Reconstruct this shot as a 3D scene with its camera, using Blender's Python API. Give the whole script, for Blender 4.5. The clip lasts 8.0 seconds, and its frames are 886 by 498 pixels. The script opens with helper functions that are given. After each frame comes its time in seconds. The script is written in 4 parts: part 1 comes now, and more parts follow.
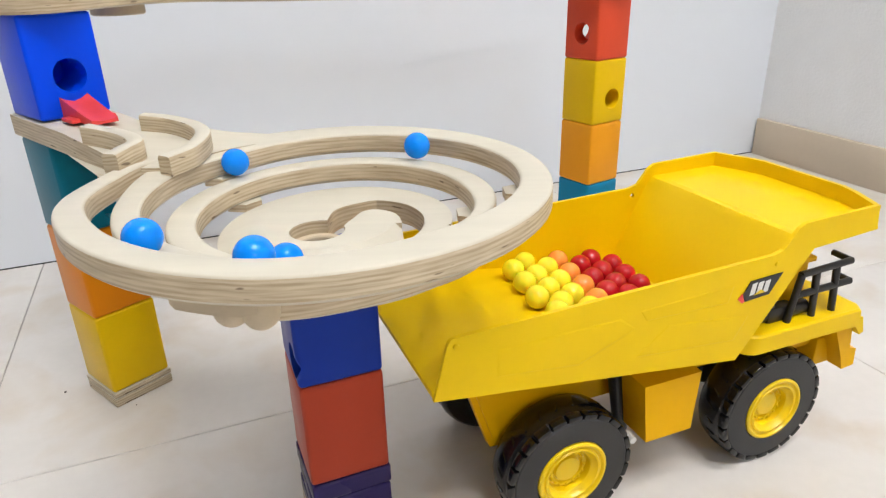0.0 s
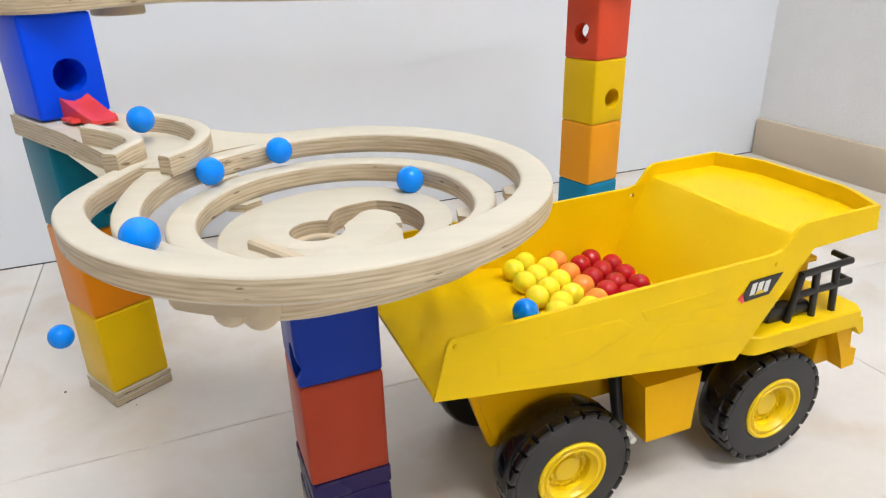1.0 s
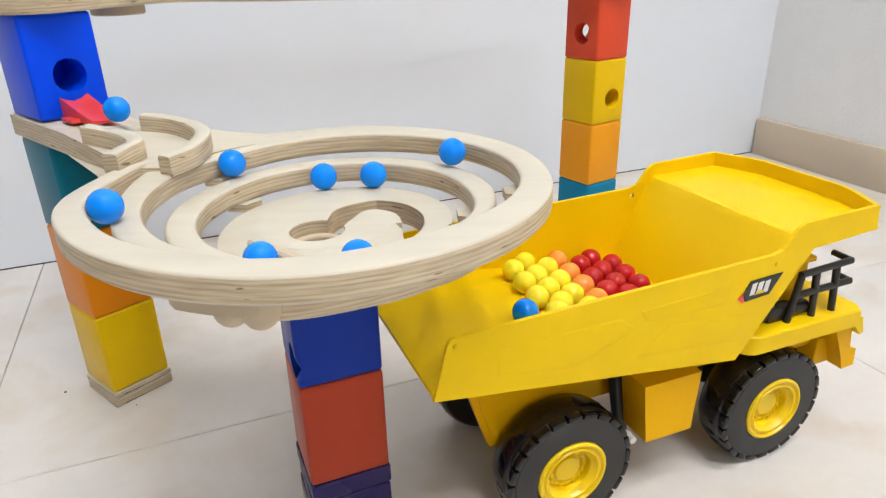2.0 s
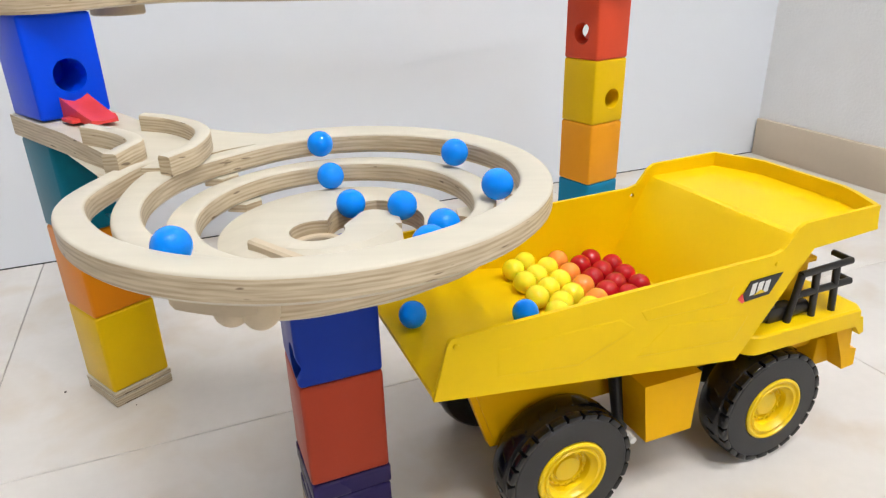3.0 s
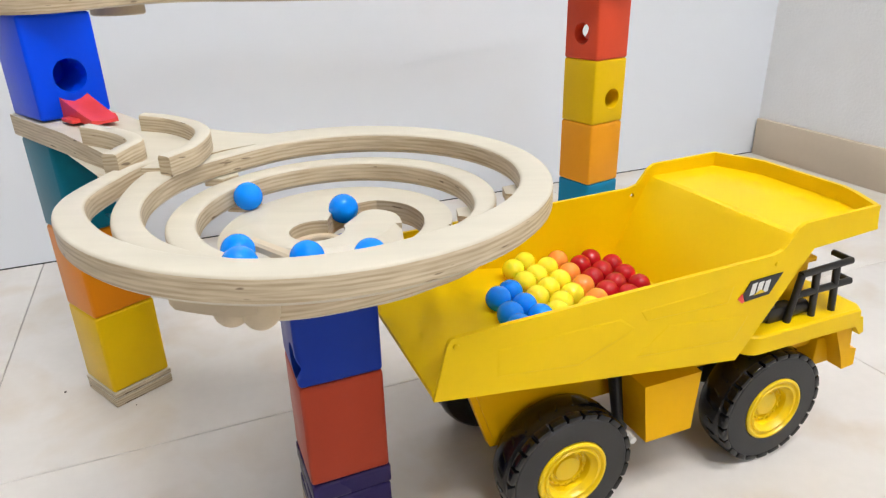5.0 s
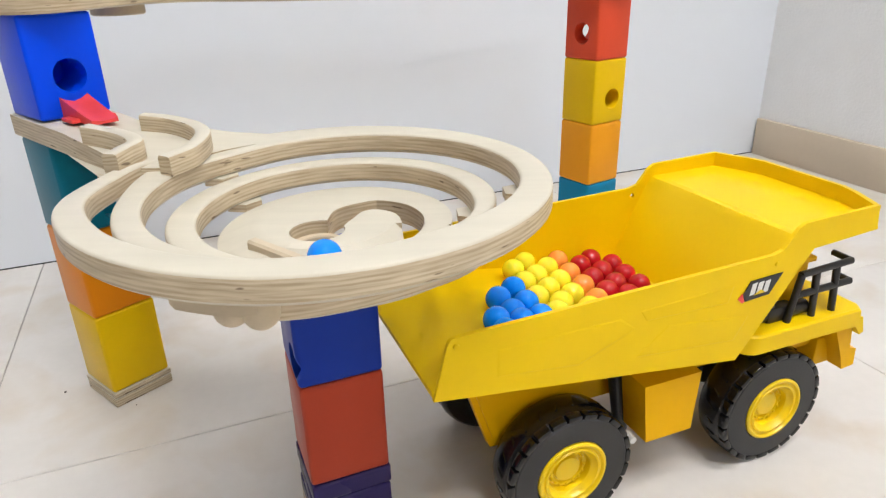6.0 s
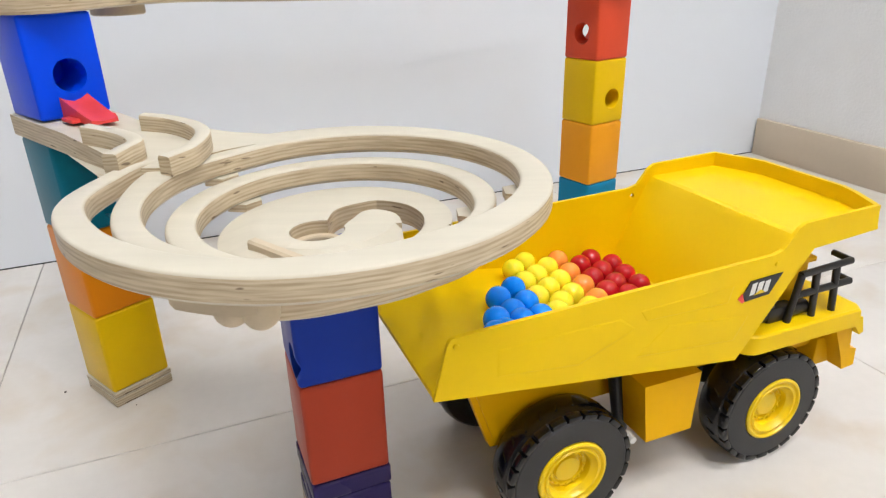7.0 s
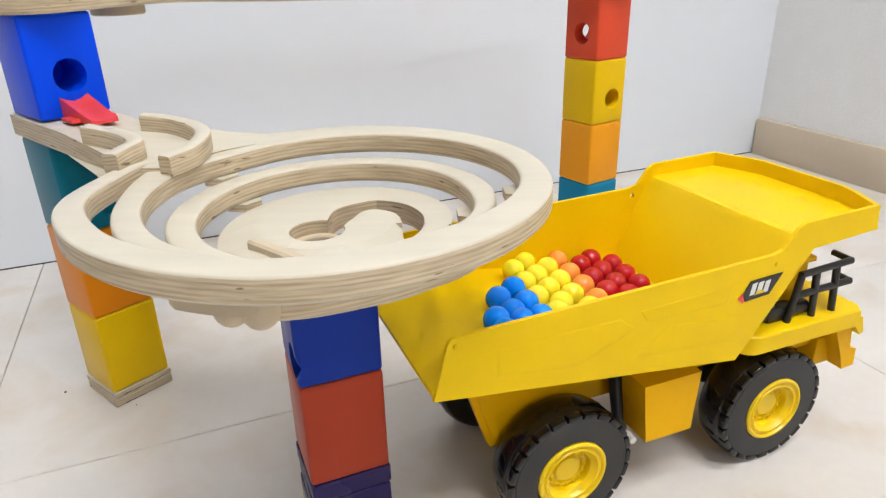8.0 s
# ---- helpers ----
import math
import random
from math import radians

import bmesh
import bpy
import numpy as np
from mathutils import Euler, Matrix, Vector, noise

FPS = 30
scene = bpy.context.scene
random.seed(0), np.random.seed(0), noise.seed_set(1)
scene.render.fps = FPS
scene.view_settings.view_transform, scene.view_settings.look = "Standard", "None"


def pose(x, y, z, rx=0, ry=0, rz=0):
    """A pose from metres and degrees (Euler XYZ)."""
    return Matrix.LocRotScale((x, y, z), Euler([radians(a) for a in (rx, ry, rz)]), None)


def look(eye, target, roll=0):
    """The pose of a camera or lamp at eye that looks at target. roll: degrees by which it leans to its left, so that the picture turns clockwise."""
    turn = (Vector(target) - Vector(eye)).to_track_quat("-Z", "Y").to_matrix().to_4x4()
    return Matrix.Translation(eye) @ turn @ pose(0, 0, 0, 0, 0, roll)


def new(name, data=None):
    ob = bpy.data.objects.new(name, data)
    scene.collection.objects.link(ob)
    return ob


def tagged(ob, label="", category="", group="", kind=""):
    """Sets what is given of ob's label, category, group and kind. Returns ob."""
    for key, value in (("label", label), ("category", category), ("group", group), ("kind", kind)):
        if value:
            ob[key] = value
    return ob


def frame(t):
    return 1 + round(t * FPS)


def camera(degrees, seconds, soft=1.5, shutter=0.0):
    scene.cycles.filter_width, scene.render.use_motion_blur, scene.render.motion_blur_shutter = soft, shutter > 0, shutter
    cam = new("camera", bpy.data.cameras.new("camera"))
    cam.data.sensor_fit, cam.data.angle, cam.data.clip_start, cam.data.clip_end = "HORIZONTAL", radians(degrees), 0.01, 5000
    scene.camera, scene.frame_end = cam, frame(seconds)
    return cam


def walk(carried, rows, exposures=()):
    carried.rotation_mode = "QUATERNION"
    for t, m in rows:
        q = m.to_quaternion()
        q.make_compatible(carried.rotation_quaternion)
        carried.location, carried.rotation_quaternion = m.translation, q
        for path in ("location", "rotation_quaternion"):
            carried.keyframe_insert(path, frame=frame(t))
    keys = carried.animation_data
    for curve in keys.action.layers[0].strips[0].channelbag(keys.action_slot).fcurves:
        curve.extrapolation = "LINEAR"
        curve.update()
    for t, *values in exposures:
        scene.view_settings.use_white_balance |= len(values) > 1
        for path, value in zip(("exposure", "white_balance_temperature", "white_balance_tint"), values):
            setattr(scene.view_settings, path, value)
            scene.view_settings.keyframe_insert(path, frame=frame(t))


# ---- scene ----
cam = camera(67.753, 8.0, 1.3)

# One drawing unit is K metres: all lengths below are in drawing units.
K = 1.08


def at(x, y, z, rx=0, ry=0, rz=0):
    return pose(x * K, y * K, z * K, rx, ry, rz)


EYE = (0.0, 0.0, 0.2873 * K)
AIM = (0.0, 0.91697 * K, (0.2873 - 0.39896) * K)
VIEW = look(EYE, AIM, -1.4164)
walk(cam, [(0.0, VIEW), (8.0, VIEW)])

# ---- light ----
world = bpy.data.worlds.new("world")
scene.world = world
world.use_nodes = True
world.node_tree.nodes["Background"].inputs[0].default_value = (0.9, 0.95, 1.0, 1)
world.node_tree.nodes["Background"].inputs[1].default_value = 0.05
scene.view_settings.exposure = 0.0
LAMP_POWER = 30.0
WINDOW_POWER = 10.5

# ---- materials ----


def material(name, color, rough=0.5, metal=0.0, vary=0.06, scale=20.0, bump=0.0, bump_scale=200.0, coat=0.0, spec=0.5, sss=0.0, mottle=0.0):
    """A principled surface with colour and gloss varied at two scales and fine relief."""
    m = bpy.data.materials.new(name)
    m.use_nodes = True
    nt = m.node_tree
    bsdf = nt.nodes["Principled BSDF"]
    bsdf.inputs["Roughness"].default_value = rough
    bsdf.inputs["Metallic"].default_value = metal
    bsdf.inputs["Specular IOR Level"].default_value = spec
    bsdf.inputs["Coat Weight"].default_value = coat
    bsdf.inputs["Coat Roughness"].default_value = 0.12
    if sss:
        bsdf.inputs["Subsurface Weight"].default_value = sss
        bsdf.inputs["Subsurface Radius"].default_value = (0.003, 0.002, 0.001)
        bsdf.inputs["Subsurface Scale"].default_value = 1.0
    tc = nt.nodes.new("ShaderNodeTexCoord")
    big = nt.nodes.new("ShaderNodeTexNoise")
    big.inputs["Scale"].default_value = scale
    big.inputs["Detail"].default_value = 4
    fine = nt.nodes.new("ShaderNodeTexNoise")
    fine.inputs["Scale"].default_value = scale * 14
    fine.inputs["Detail"].default_value = 3
    nt.links.new(tc.outputs["Object"], big.inputs["Vector"])
    nt.links.new(tc.outputs["Object"], fine.inputs["Vector"])
    add = nt.nodes.new("ShaderNodeMath")
    add.operation = "MULTIPLY_ADD"
    add.inputs[1].default_value = 0.35
    nt.links.new(fine.outputs["Fac"], add.inputs[0])
    nt.links.new(big.outputs["Fac"], add.inputs[2])
    ramp = nt.nodes.new("ShaderNodeValToRGB")
    ramp.color_ramp.elements[0].position, ramp.color_ramp.elements[1].position = 0.35, 0.95
    ramp.color_ramp.elements[0].color = (*[c * (1 - vary) for c in color], 1)
    ramp.color_ramp.elements[1].color = (*[min(1, c * (1 + vary)) for c in color], 1)
    nt.links.new(add.outputs[0], ramp.inputs[0])
    paint = ramp.outputs[0]
    # Brownish noise patches: marbling, with warm reflection and soft shade put into the colour.
    if mottle:
        patch = nt.nodes.new("ShaderNodeTexNoise")
        patch.inputs["Scale"].default_value = scale * 1.3
        patch.inputs["Detail"].default_value = 5
        patch.inputs["Distortion"].default_value = 0.5
        nt.links.new(tc.outputs["Object"], patch.inputs["Vector"])
        where = nt.nodes.new("ShaderNodeMapRange")
        where.inputs["From Min"].default_value, where.inputs["From Max"].default_value = 0.48, 0.72
        where.inputs["To Max"].default_value = mottle
        nt.links.new(patch.outputs["Fac"], where.inputs["Value"])
        patch_tint = nt.nodes.new("ShaderNodeMix")
        patch_tint.data_type = "RGBA"
        patch_tint.inputs[7].default_value = (color[0] * 0.86, color[1] * 0.76, color[2] * 0.62, 1)
        nt.links.new(where.outputs[0], patch_tint.inputs[0])
        nt.links.new(paint, patch_tint.inputs[6])
        paint = patch_tint.outputs[2]
    nt.links.new(paint, bsdf.inputs["Base Color"])
    rr = nt.nodes.new("ShaderNodeMapRange")
    rr.inputs["To Min"].default_value = max(0.02, rough - 0.06)
    rr.inputs["To Max"].default_value = min(1, rough + 0.08)
    nt.links.new(big.outputs["Fac"], rr.inputs["Value"])
    nt.links.new(rr.outputs[0], bsdf.inputs["Roughness"])
    if bump:
        bn = nt.nodes.new("ShaderNodeTexNoise")
        bn.inputs["Scale"].default_value = bump_scale
        bn.inputs["Detail"].default_value = 4
        nt.links.new(tc.outputs["Object"], bn.inputs["Vector"])
        b = nt.nodes.new("ShaderNodeBump")
        b.inputs["Strength"].default_value = bump
        b.inputs["Distance"].default_value = 0.001
        nt.links.new(bn.outputs["Fac"], b.inputs["Height"])
        nt.links.new(b.outputs[0], bsdf.inputs["Normal"])
    return m


def plywood(name, face, edge_light, edge_dark, layers=1150.0, knots=0.5):
    """Birch ply: pale faces with a faint grain, cut edges in thin light and brown layers with a few dark flaws."""
    m = bpy.data.materials.new(name)
    m.use_nodes = True
    nt = m.node_tree
    L = nt.links.new
    bsdf = nt.nodes["Principled BSDF"]
    bsdf.inputs["Roughness"].default_value = 0.45
    tc = nt.nodes.new("ShaderNodeTexCoord")
    geo = nt.nodes.new("ShaderNodeNewGeometry")
    sep = nt.nodes.new("ShaderNodeSeparateXYZ")
    L(geo.outputs["True Normal"], sep.inputs[0])
    up = nt.nodes.new("ShaderNodeMath")
    up.operation = "ABSOLUTE"
    L(sep.outputs["Z"], up.inputs[0])
    mask = nt.nodes.new("ShaderNodeMapRange")
    mask.inputs["From Min"].default_value, mask.inputs["From Max"].default_value = 0.45, 0.75
    L(up.outputs[0], mask.inputs["Value"])
    # face grain
    mp = nt.nodes.new("ShaderNodeMapping")
    mp.inputs["Scale"].default_value = (14, 160, 40)
    L(tc.outputs["Object"], mp.inputs["Vector"])
    gr = nt.nodes.new("ShaderNodeTexNoise")
    gr.inputs["Scale"].default_value = 1.0
    gr.inputs["Detail"].default_value = 5
    gr.inputs["Distortion"].default_value = 0.6
    L(mp.outputs[0], gr.inputs["Vector"])
    fr = nt.nodes.new("ShaderNodeValToRGB")
    fr.color_ramp.elements[0].position, fr.color_ramp.elements[1].position = 0.3, 0.75
    fr.color_ramp.elements[0].color = (*[c * 0.93 for c in face], 1)
    fr.color_ramp.elements[1].color = (*face, 1)
    L(gr.outputs["Fac"], fr.inputs[0])
    # edge layers follow the height, which the UV map's V carries
    uv = nt.nodes.new("ShaderNodeUVMap")
    uv.uv_map = "layers"
    su = nt.nodes.new("ShaderNodeSeparateXYZ")
    L(uv.outputs[0], su.inputs[0])
    wob = nt.nodes.new("ShaderNodeTexNoise")
    wob.inputs["Scale"].default_value = 60
    L(tc.outputs["Object"], wob.inputs["Vector"])
    ph = nt.nodes.new("ShaderNodeMath")
    ph.operation = "MULTIPLY_ADD"
    ph.inputs[1].default_value = 0.0009
    L(wob.outputs["Fac"], ph.inputs[0])
    L(su.outputs["Y"], ph.inputs[2])
    fq = nt.nodes.new("ShaderNodeMath")
    fq.operation = "MULTIPLY"
    fq.inputs[1].default_value = layers * 2.6
    L(ph.outputs[0], fq.inputs[0])
    sn = nt.nodes.new("ShaderNodeMath")
    sn.operation = "SINE"
    L(fq.outputs[0], sn.inputs[0])
    streak = nt.nodes.new("ShaderNodeTexNoise")
    streak.inputs["Scale"].default_value = 1.0
    streak.inputs["Detail"].default_value = 4
    ms = nt.nodes.new("ShaderNodeMapping")
    ms.inputs["Scale"].default_value = (45, 45, 800)
    so = nt.nodes.new("ShaderNodeSeparateXYZ")
    L(tc.outputs["Object"], so.inputs[0])
    cb = nt.nodes.new("ShaderNodeCombineXYZ")
    L(so.outputs["X"], cb.inputs[0])
    L(so.outputs["Y"], cb.inputs[1])
    L(ph.outputs[0], cb.inputs[2])
    L(cb.outputs[0], ms.inputs["Vector"])
    L(ms.outputs[0], streak.inputs["Vector"])
    mixv = nt.nodes.new("ShaderNodeMath")
    mixv.operation = "MULTIPLY_ADD"
    mixv.inputs[1].default_value = 0.10
    L(sn.outputs[0], mixv.inputs[0])
    L(streak.outputs["Fac"], mixv.inputs[2])
    er = nt.nodes.new("ShaderNodeValToRGB")
    er.color_ramp.elements[0].position, er.color_ramp.elements[1].position = 0.3, 0.66
    er.color_ramp.elements[0].color = (*edge_dark, 1)
    er.color_ramp.elements[1].color = (*edge_light, 1)
    L(mixv.outputs[0], er.inputs[0])
    # dark flaws in the layers
    kn = nt.nodes.new("ShaderNodeTexNoise")
    mk = nt.nodes.new("ShaderNodeMapping")
    mk.inputs["Scale"].default_value = (62, 62, 330)
    kn.inputs["Scale"].default_value = 1.0
    kn.inputs["Detail"].default_value = 1
    L(tc.outputs["Object"], mk.inputs["Vector"])
    L(mk.outputs[0], kn.inputs["Vector"])
    kr = nt.nodes.new("ShaderNodeMapRange")
    kr.inputs["From Min"].default_value, kr.inputs["From Max"].default_value = 0.705, 0.735
    kr.inputs["To Max"].default_value = knots
    L(kn.outputs["Fac"], kr.inputs["Value"])
    mkx = nt.nodes.new("ShaderNodeMix")
    mkx.data_type = "RGBA"
    mkx.inputs[7].default_value = (0.12, 0.07, 0.035, 1)
    L(kr.outputs[0], mkx.inputs[0])
    L(er.outputs[0], mkx.inputs[6])
    mx = nt.nodes.new("ShaderNodeMix")
    mx.data_type = "RGBA"
    L(mask.outputs[0], mx.inputs[0])
    L(mkx.outputs[2], mx.inputs[6])
    L(fr.outputs[0], mx.inputs[7])
    L(mx.outputs[2], bsdf.inputs["Base Color"])
    b = nt.nodes.new("ShaderNodeBump")
    b.inputs["Strength"].default_value = 0.12
    b.inputs["Distance"].default_value = 0.0006
    L(streak.outputs["Fac"], b.inputs["Height"])
    L(b.outputs[0], bsdf.inputs["Normal"])
    return m


def glowing(name, color, strength):
    m = bpy.data.materials.new(name)
    m.use_nodes = True
    nt = m.node_tree
    nt.nodes.remove(nt.nodes["Principled BSDF"])
    e = nt.nodes.new("ShaderNodeEmission")
    e.inputs[0].default_value = (*color, 1)
    e.inputs[1].default_value = strength
    nt.links.new(e.outputs[0], nt.nodes["Material Output"].inputs[0])
    return m


PLY = plywood("birch_ply", (0.645, 0.59, 0.475), (0.63, 0.52, 0.36), (0.42, 0.32, 0.20), knots=0.75)
PLAINWOOD = material("plain_birch", (0.58, 0.475, 0.33), 0.5, vary=0.08, scale=40, bump=0.1, bump_scale=300)
BLUE = material("blue_lacquer", (0.0, 0.068, 0.86), 0.30, vary=0.05, scale=30, bump=0.05, spec=0.17)
NAVY = material("dark_blue_lacquer", (0.004, 0.036, 0.36), 0.30, vary=0.05, scale=30, bump=0.05, spec=0.17)
TEAL = material("teal_lacquer", (0.004, 0.15, 0.23), 0.30, vary=0.05, scale=30, bump=0.05, spec=0.17)
CYAN = material("petrol_blue_lacquer", (0.005, 0.2, 0.36), 0.30, vary=0.05, scale=30, bump=0.05, spec=0.17)
ORANGE = material("orange_lacquer", (0.82, 0.26, 0.006), 0.30, vary=0.04, scale=30, bump=0.05, spec=0.17)
AMBER = material("amber_lacquer", (0.84, 0.34, 0.012), 0.30, vary=0.04, scale=30, bump=0.05, spec=0.17)
YELLOW = material("yellow_lacquer", (0.82, 0.52, 0.003), 0.30, vary=0.04, scale=30, bump=0.05, spec=0.17)
RED = material("brick_red_lacquer", (0.47, 0.055, 0.022), 0.30, vary=0.05, scale=30, bump=0.05, spec=0.17)
VERMILION = material("vermilion_lacquer", (0.76, 0.085, 0.035), 0.30, vary=0.05, scale=30, bump=0.05, spec=0.17)
VIOLET = material("violet_lacquer", (0.032, 0.022, 0.105), 0.26, vary=0.1, scale=30, bump=0.05, spec=0.17)
RAMP_RED = material("red_ramp_plastic", (0.76, 0.06, 0.05), 0.4, vary=0.05, scale=30, bump=0.04)
BALL_BLUE = material("blue_ball", (0.001, 0.26, 0.98), 0.04, vary=0.03, scale=60, spec=0.28)
BALL_YELLOW = material("yellow_ball", (0.95, 0.77, 0.03), 0.09, vary=0.03, scale=60, spec=0.45, sss=0.6)
BALL_ORANGE = material("orange_ball", (0.94, 0.31, 0.05), 0.08, vary=0.03, scale=60, spec=0.45, sss=0.5)
BALL_RED = material("red_ball", (0.50, 0.008, 0.014), 0.05, vary=0.04, scale=60, spec=0.42)
TRUCK = material("truck_yellow_plastic", (0.88, 0.58, 0.001), 0.38, vary=0.03, scale=25, bump=0.05, bump_scale=700, spec=0.20)
# Truck yellow turned darker and more orange: shade and bounce under the bed painted in.
SHADED_YELLOW = material("shaded_yellow_plastic", (0.84, 0.445, 0.0008), 0.40, vary=0.03, scale=25, bump=0.08, bump_scale=700, spec=0.12)
RIM = material("rim_yellow_plastic", (0.88, 0.60, 0.002), 0.3, vary=0.03, scale=40, bump=0.03)
RUBBER = material("black_tyre_plastic", (0.005, 0.005, 0.006), 0.19, vary=0.25, scale=60, bump=0.08, bump_scale=500)
SIDEWALL = material("sidewall", (0.018, 0.0175, 0.019), 0.45, vary=0.12, scale=60, bump=0.08, bump_scale=500)
BLACK = material("black_plastic", (0.014, 0.013, 0.013), 0.38, vary=0.2, scale=60, bump=0.05)
DECAL_BLACK = material("decal_black", (0.012, 0.012, 0.013), 0.35, vary=0.1, scale=60)
DECAL_WHITE = material("decal_white", (0.8, 0.79, 0.76), 0.4, vary=0.03, scale=60)
DECAL_RED = material("decal_red", (0.75, 0.07, 0.05), 0.4, vary=0.05, scale=60)
FLOOR = material("pale_floor", (0.70, 0.662, 0.622), 0.17, spec=0.32, vary=0.06, scale=9.0, bump=0.04, bump_scale=60, mottle=0.6)
JOINT = material("floor_joint", (0.42, 0.375, 0.33), 0.7, vary=0.1, scale=40)
PANEL = material("white_panel", (0.79, 0.82, 0.87), 0.3, vary=0.012, scale=3, bump=0.02, bump_scale=30)
PAPER = material("white_wallpaper", (0.84, 0.84, 0.84), 0.85, vary=0.02, scale=30, bump=0.8, bump_scale=260)
SKIRT = material("beige_skirting", (0.64, 0.535, 0.405), 0.5, vary=0.04, scale=10, bump=0.05, bump_scale=120)
# Walls out of view: the dark colour only limits bounce on front and left faces.
UNSEEN_WALL = material("unseen_wall", (0.20, 0.18, 0.16), 0.85, vary=0.03, scale=10)
PLAIN = material("ceiling_paint", (0.82, 0.81, 0.79), 0.9, vary=0.02, scale=10)
SPECK = material("dark_speck", (0.06, 0.045, 0.04), 0.7)
GLOW = glowing("lamp_glow", (0.99, 0.985, 0.985), LAMP_POWER)

# ---- mesh helpers ----


def finish(bm, name, mat, angle=32):
    """A bmesh becomes a mesh in metres, with the height in V of the map that the ply layers read."""
    bmesh.ops.recalc_face_normals(bm, faces=bm.faces)
    bmesh.ops.scale(bm, vec=(K, K, K), verts=bm.verts)
    uv = bm.loops.layers.uv.get("layers") or bm.loops.layers.uv.new("layers")
    given = bm.verts.layers.float.get("depth")
    for f in bm.faces:
        for lp in f.loops:
            lp[uv].uv = (lp.vert.co.x + lp.vert.co.y, lp.vert[given] * K if given else lp.vert.co.z)
    me = bpy.data.meshes.new(name)
    bm.to_mesh(me)
    bm.free()
    me.materials.append(mat)
    me.polygons.foreach_set("use_smooth", [True] * len(me.polygons))
    me.set_sharp_from_angle(angle=radians(angle))
    return me


def part(name, bm, mat, parent=None, label="", place=None, angle=32):
    ob = new(name, finish(bm, name, mat, angle))
    if parent is not None:
        ob.parent = parent
    if place is not None:
        ob.matrix_basis = place
    return tagged(ob, label) if label else ob


def thing(name, place, label, category, group="", kind=""):
    ob = new(name)
    ob.matrix_basis = place
    ob.empty_display_size = 0.02
    return tagged(ob, label, category, group, kind)


def add_box(bm, c, size, bevel=0.0, turn=None, seg=2):
    r = bmesh.ops.create_cube(bm, size=1.0)
    vs = r["verts"]
    bmesh.ops.scale(bm, vec=size, verts=vs)
    if bevel:
        es = list({e for v in vs for e in v.link_edges})
        got = bmesh.ops.bevel(bm, geom=es, offset=bevel, segments=seg, affect="EDGES", profile=0.5)
        vs = list({v for f in got["faces"] for v in f.verts} | {v for v in vs if v.is_valid})
    if turn is not None:
        bmesh.ops.transform(bm, matrix=turn.to_4x4(), verts=vs)
    bmesh.ops.translate(bm, vec=c, verts=vs)
    return vs


def add_prism(bm, pts, frame_of, a, b, bevel=0.0, seg=2):
    """A polygon pushed from a to b: frame_of(u, v, w) gives the point."""
    lo = [bm.verts.new(frame_of(u, v, a)) for u, v in pts]
    hi = [bm.verts.new(frame_of(u, v, b)) for u, v in pts]
    n = len(pts)
    fs = [bm.faces.new(lo[::-1]), bm.faces.new(hi)]
    for i in range(n):
        fs.append(bm.faces.new((lo[i], lo[(i + 1) % n], hi[(i + 1) % n], hi[i])))
    if bevel:
        es = list({e for f in fs for e in f.edges if len(e.link_faces) < 2 or e.calc_face_angle(0) > 0.5})
        bmesh.ops.bevel(bm, geom=es, offset=bevel, segments=seg, affect="EDGES", profile=0.5)


def xy(u, v, w):
    return (u, v, w)


def xz(u, v, w):
    return (u, w, v)


def add_tube(bm, p0, p1, r0, r1=None, seg=16, caps=True):
    p0, p1 = Vector(p0), Vector(p1)
    r1 = r0 if r1 is None else r1
    q = (p1 - p0).to_track_quat("Z", "Y").to_matrix()
    rings = [[bm.verts.new(p + q @ Vector((r * math.cos(2 * math.pi * i / seg), r * math.sin(2 * math.pi * i / seg), 0))) for i in range(seg)] for p, r in ((p0, r0), (p1, r1))]
    for i in range(seg):
        j = (i + 1) % seg
        bm.faces.new((rings[0][i], rings[0][j], rings[1][j], rings[1][i]))
    if caps:
        bm.faces.new(rings[0][::-1])
        bm.faces.new(rings[1])


def add_lathe(bm, profile, axis="Z", seg=48, closed=False):
    """Profile of (radius, height) turned round an axis."""
    rings = []
    for r, h in profile:
        ring = []
        for i in range(seg):
            a = 2 * math.pi * i / seg
            x, y = r * math.cos(a), r * math.sin(a)
            ring.append(bm.verts.new((x, y, h) if axis == "Z" else (x, h, y)))
        rings.append(ring)
    pairs = list(zip(rings, rings[1:])) + ([(rings[-1], rings[0])] if closed else [])
    for a, b in pairs:
        for i in range(seg):
            j = (i + 1) % seg
            bm.faces.new((a[i], a[j], b[j], b[i]))
    if not closed:
        bm.faces.new(rings[0][::-1])
        bm.faces.new(rings[-1])


def add_sweep(bm, sections, closed=False):
    """Joins rings of equal length into a tube, with end faces."""
    rings = [[bm.verts.new(p) for p in s] for s in sections]
    n = len(rings[0])
    for a, b in zip(rings, rings[1:]):
        for i in range(n):
            j = (i + 1) % n
            bm.faces.new((a[i], a[j], b[j], b[i]))
    bm.faces.new(rings[0][::-1])
    bm.faces.new(rings[-1])
    return rings


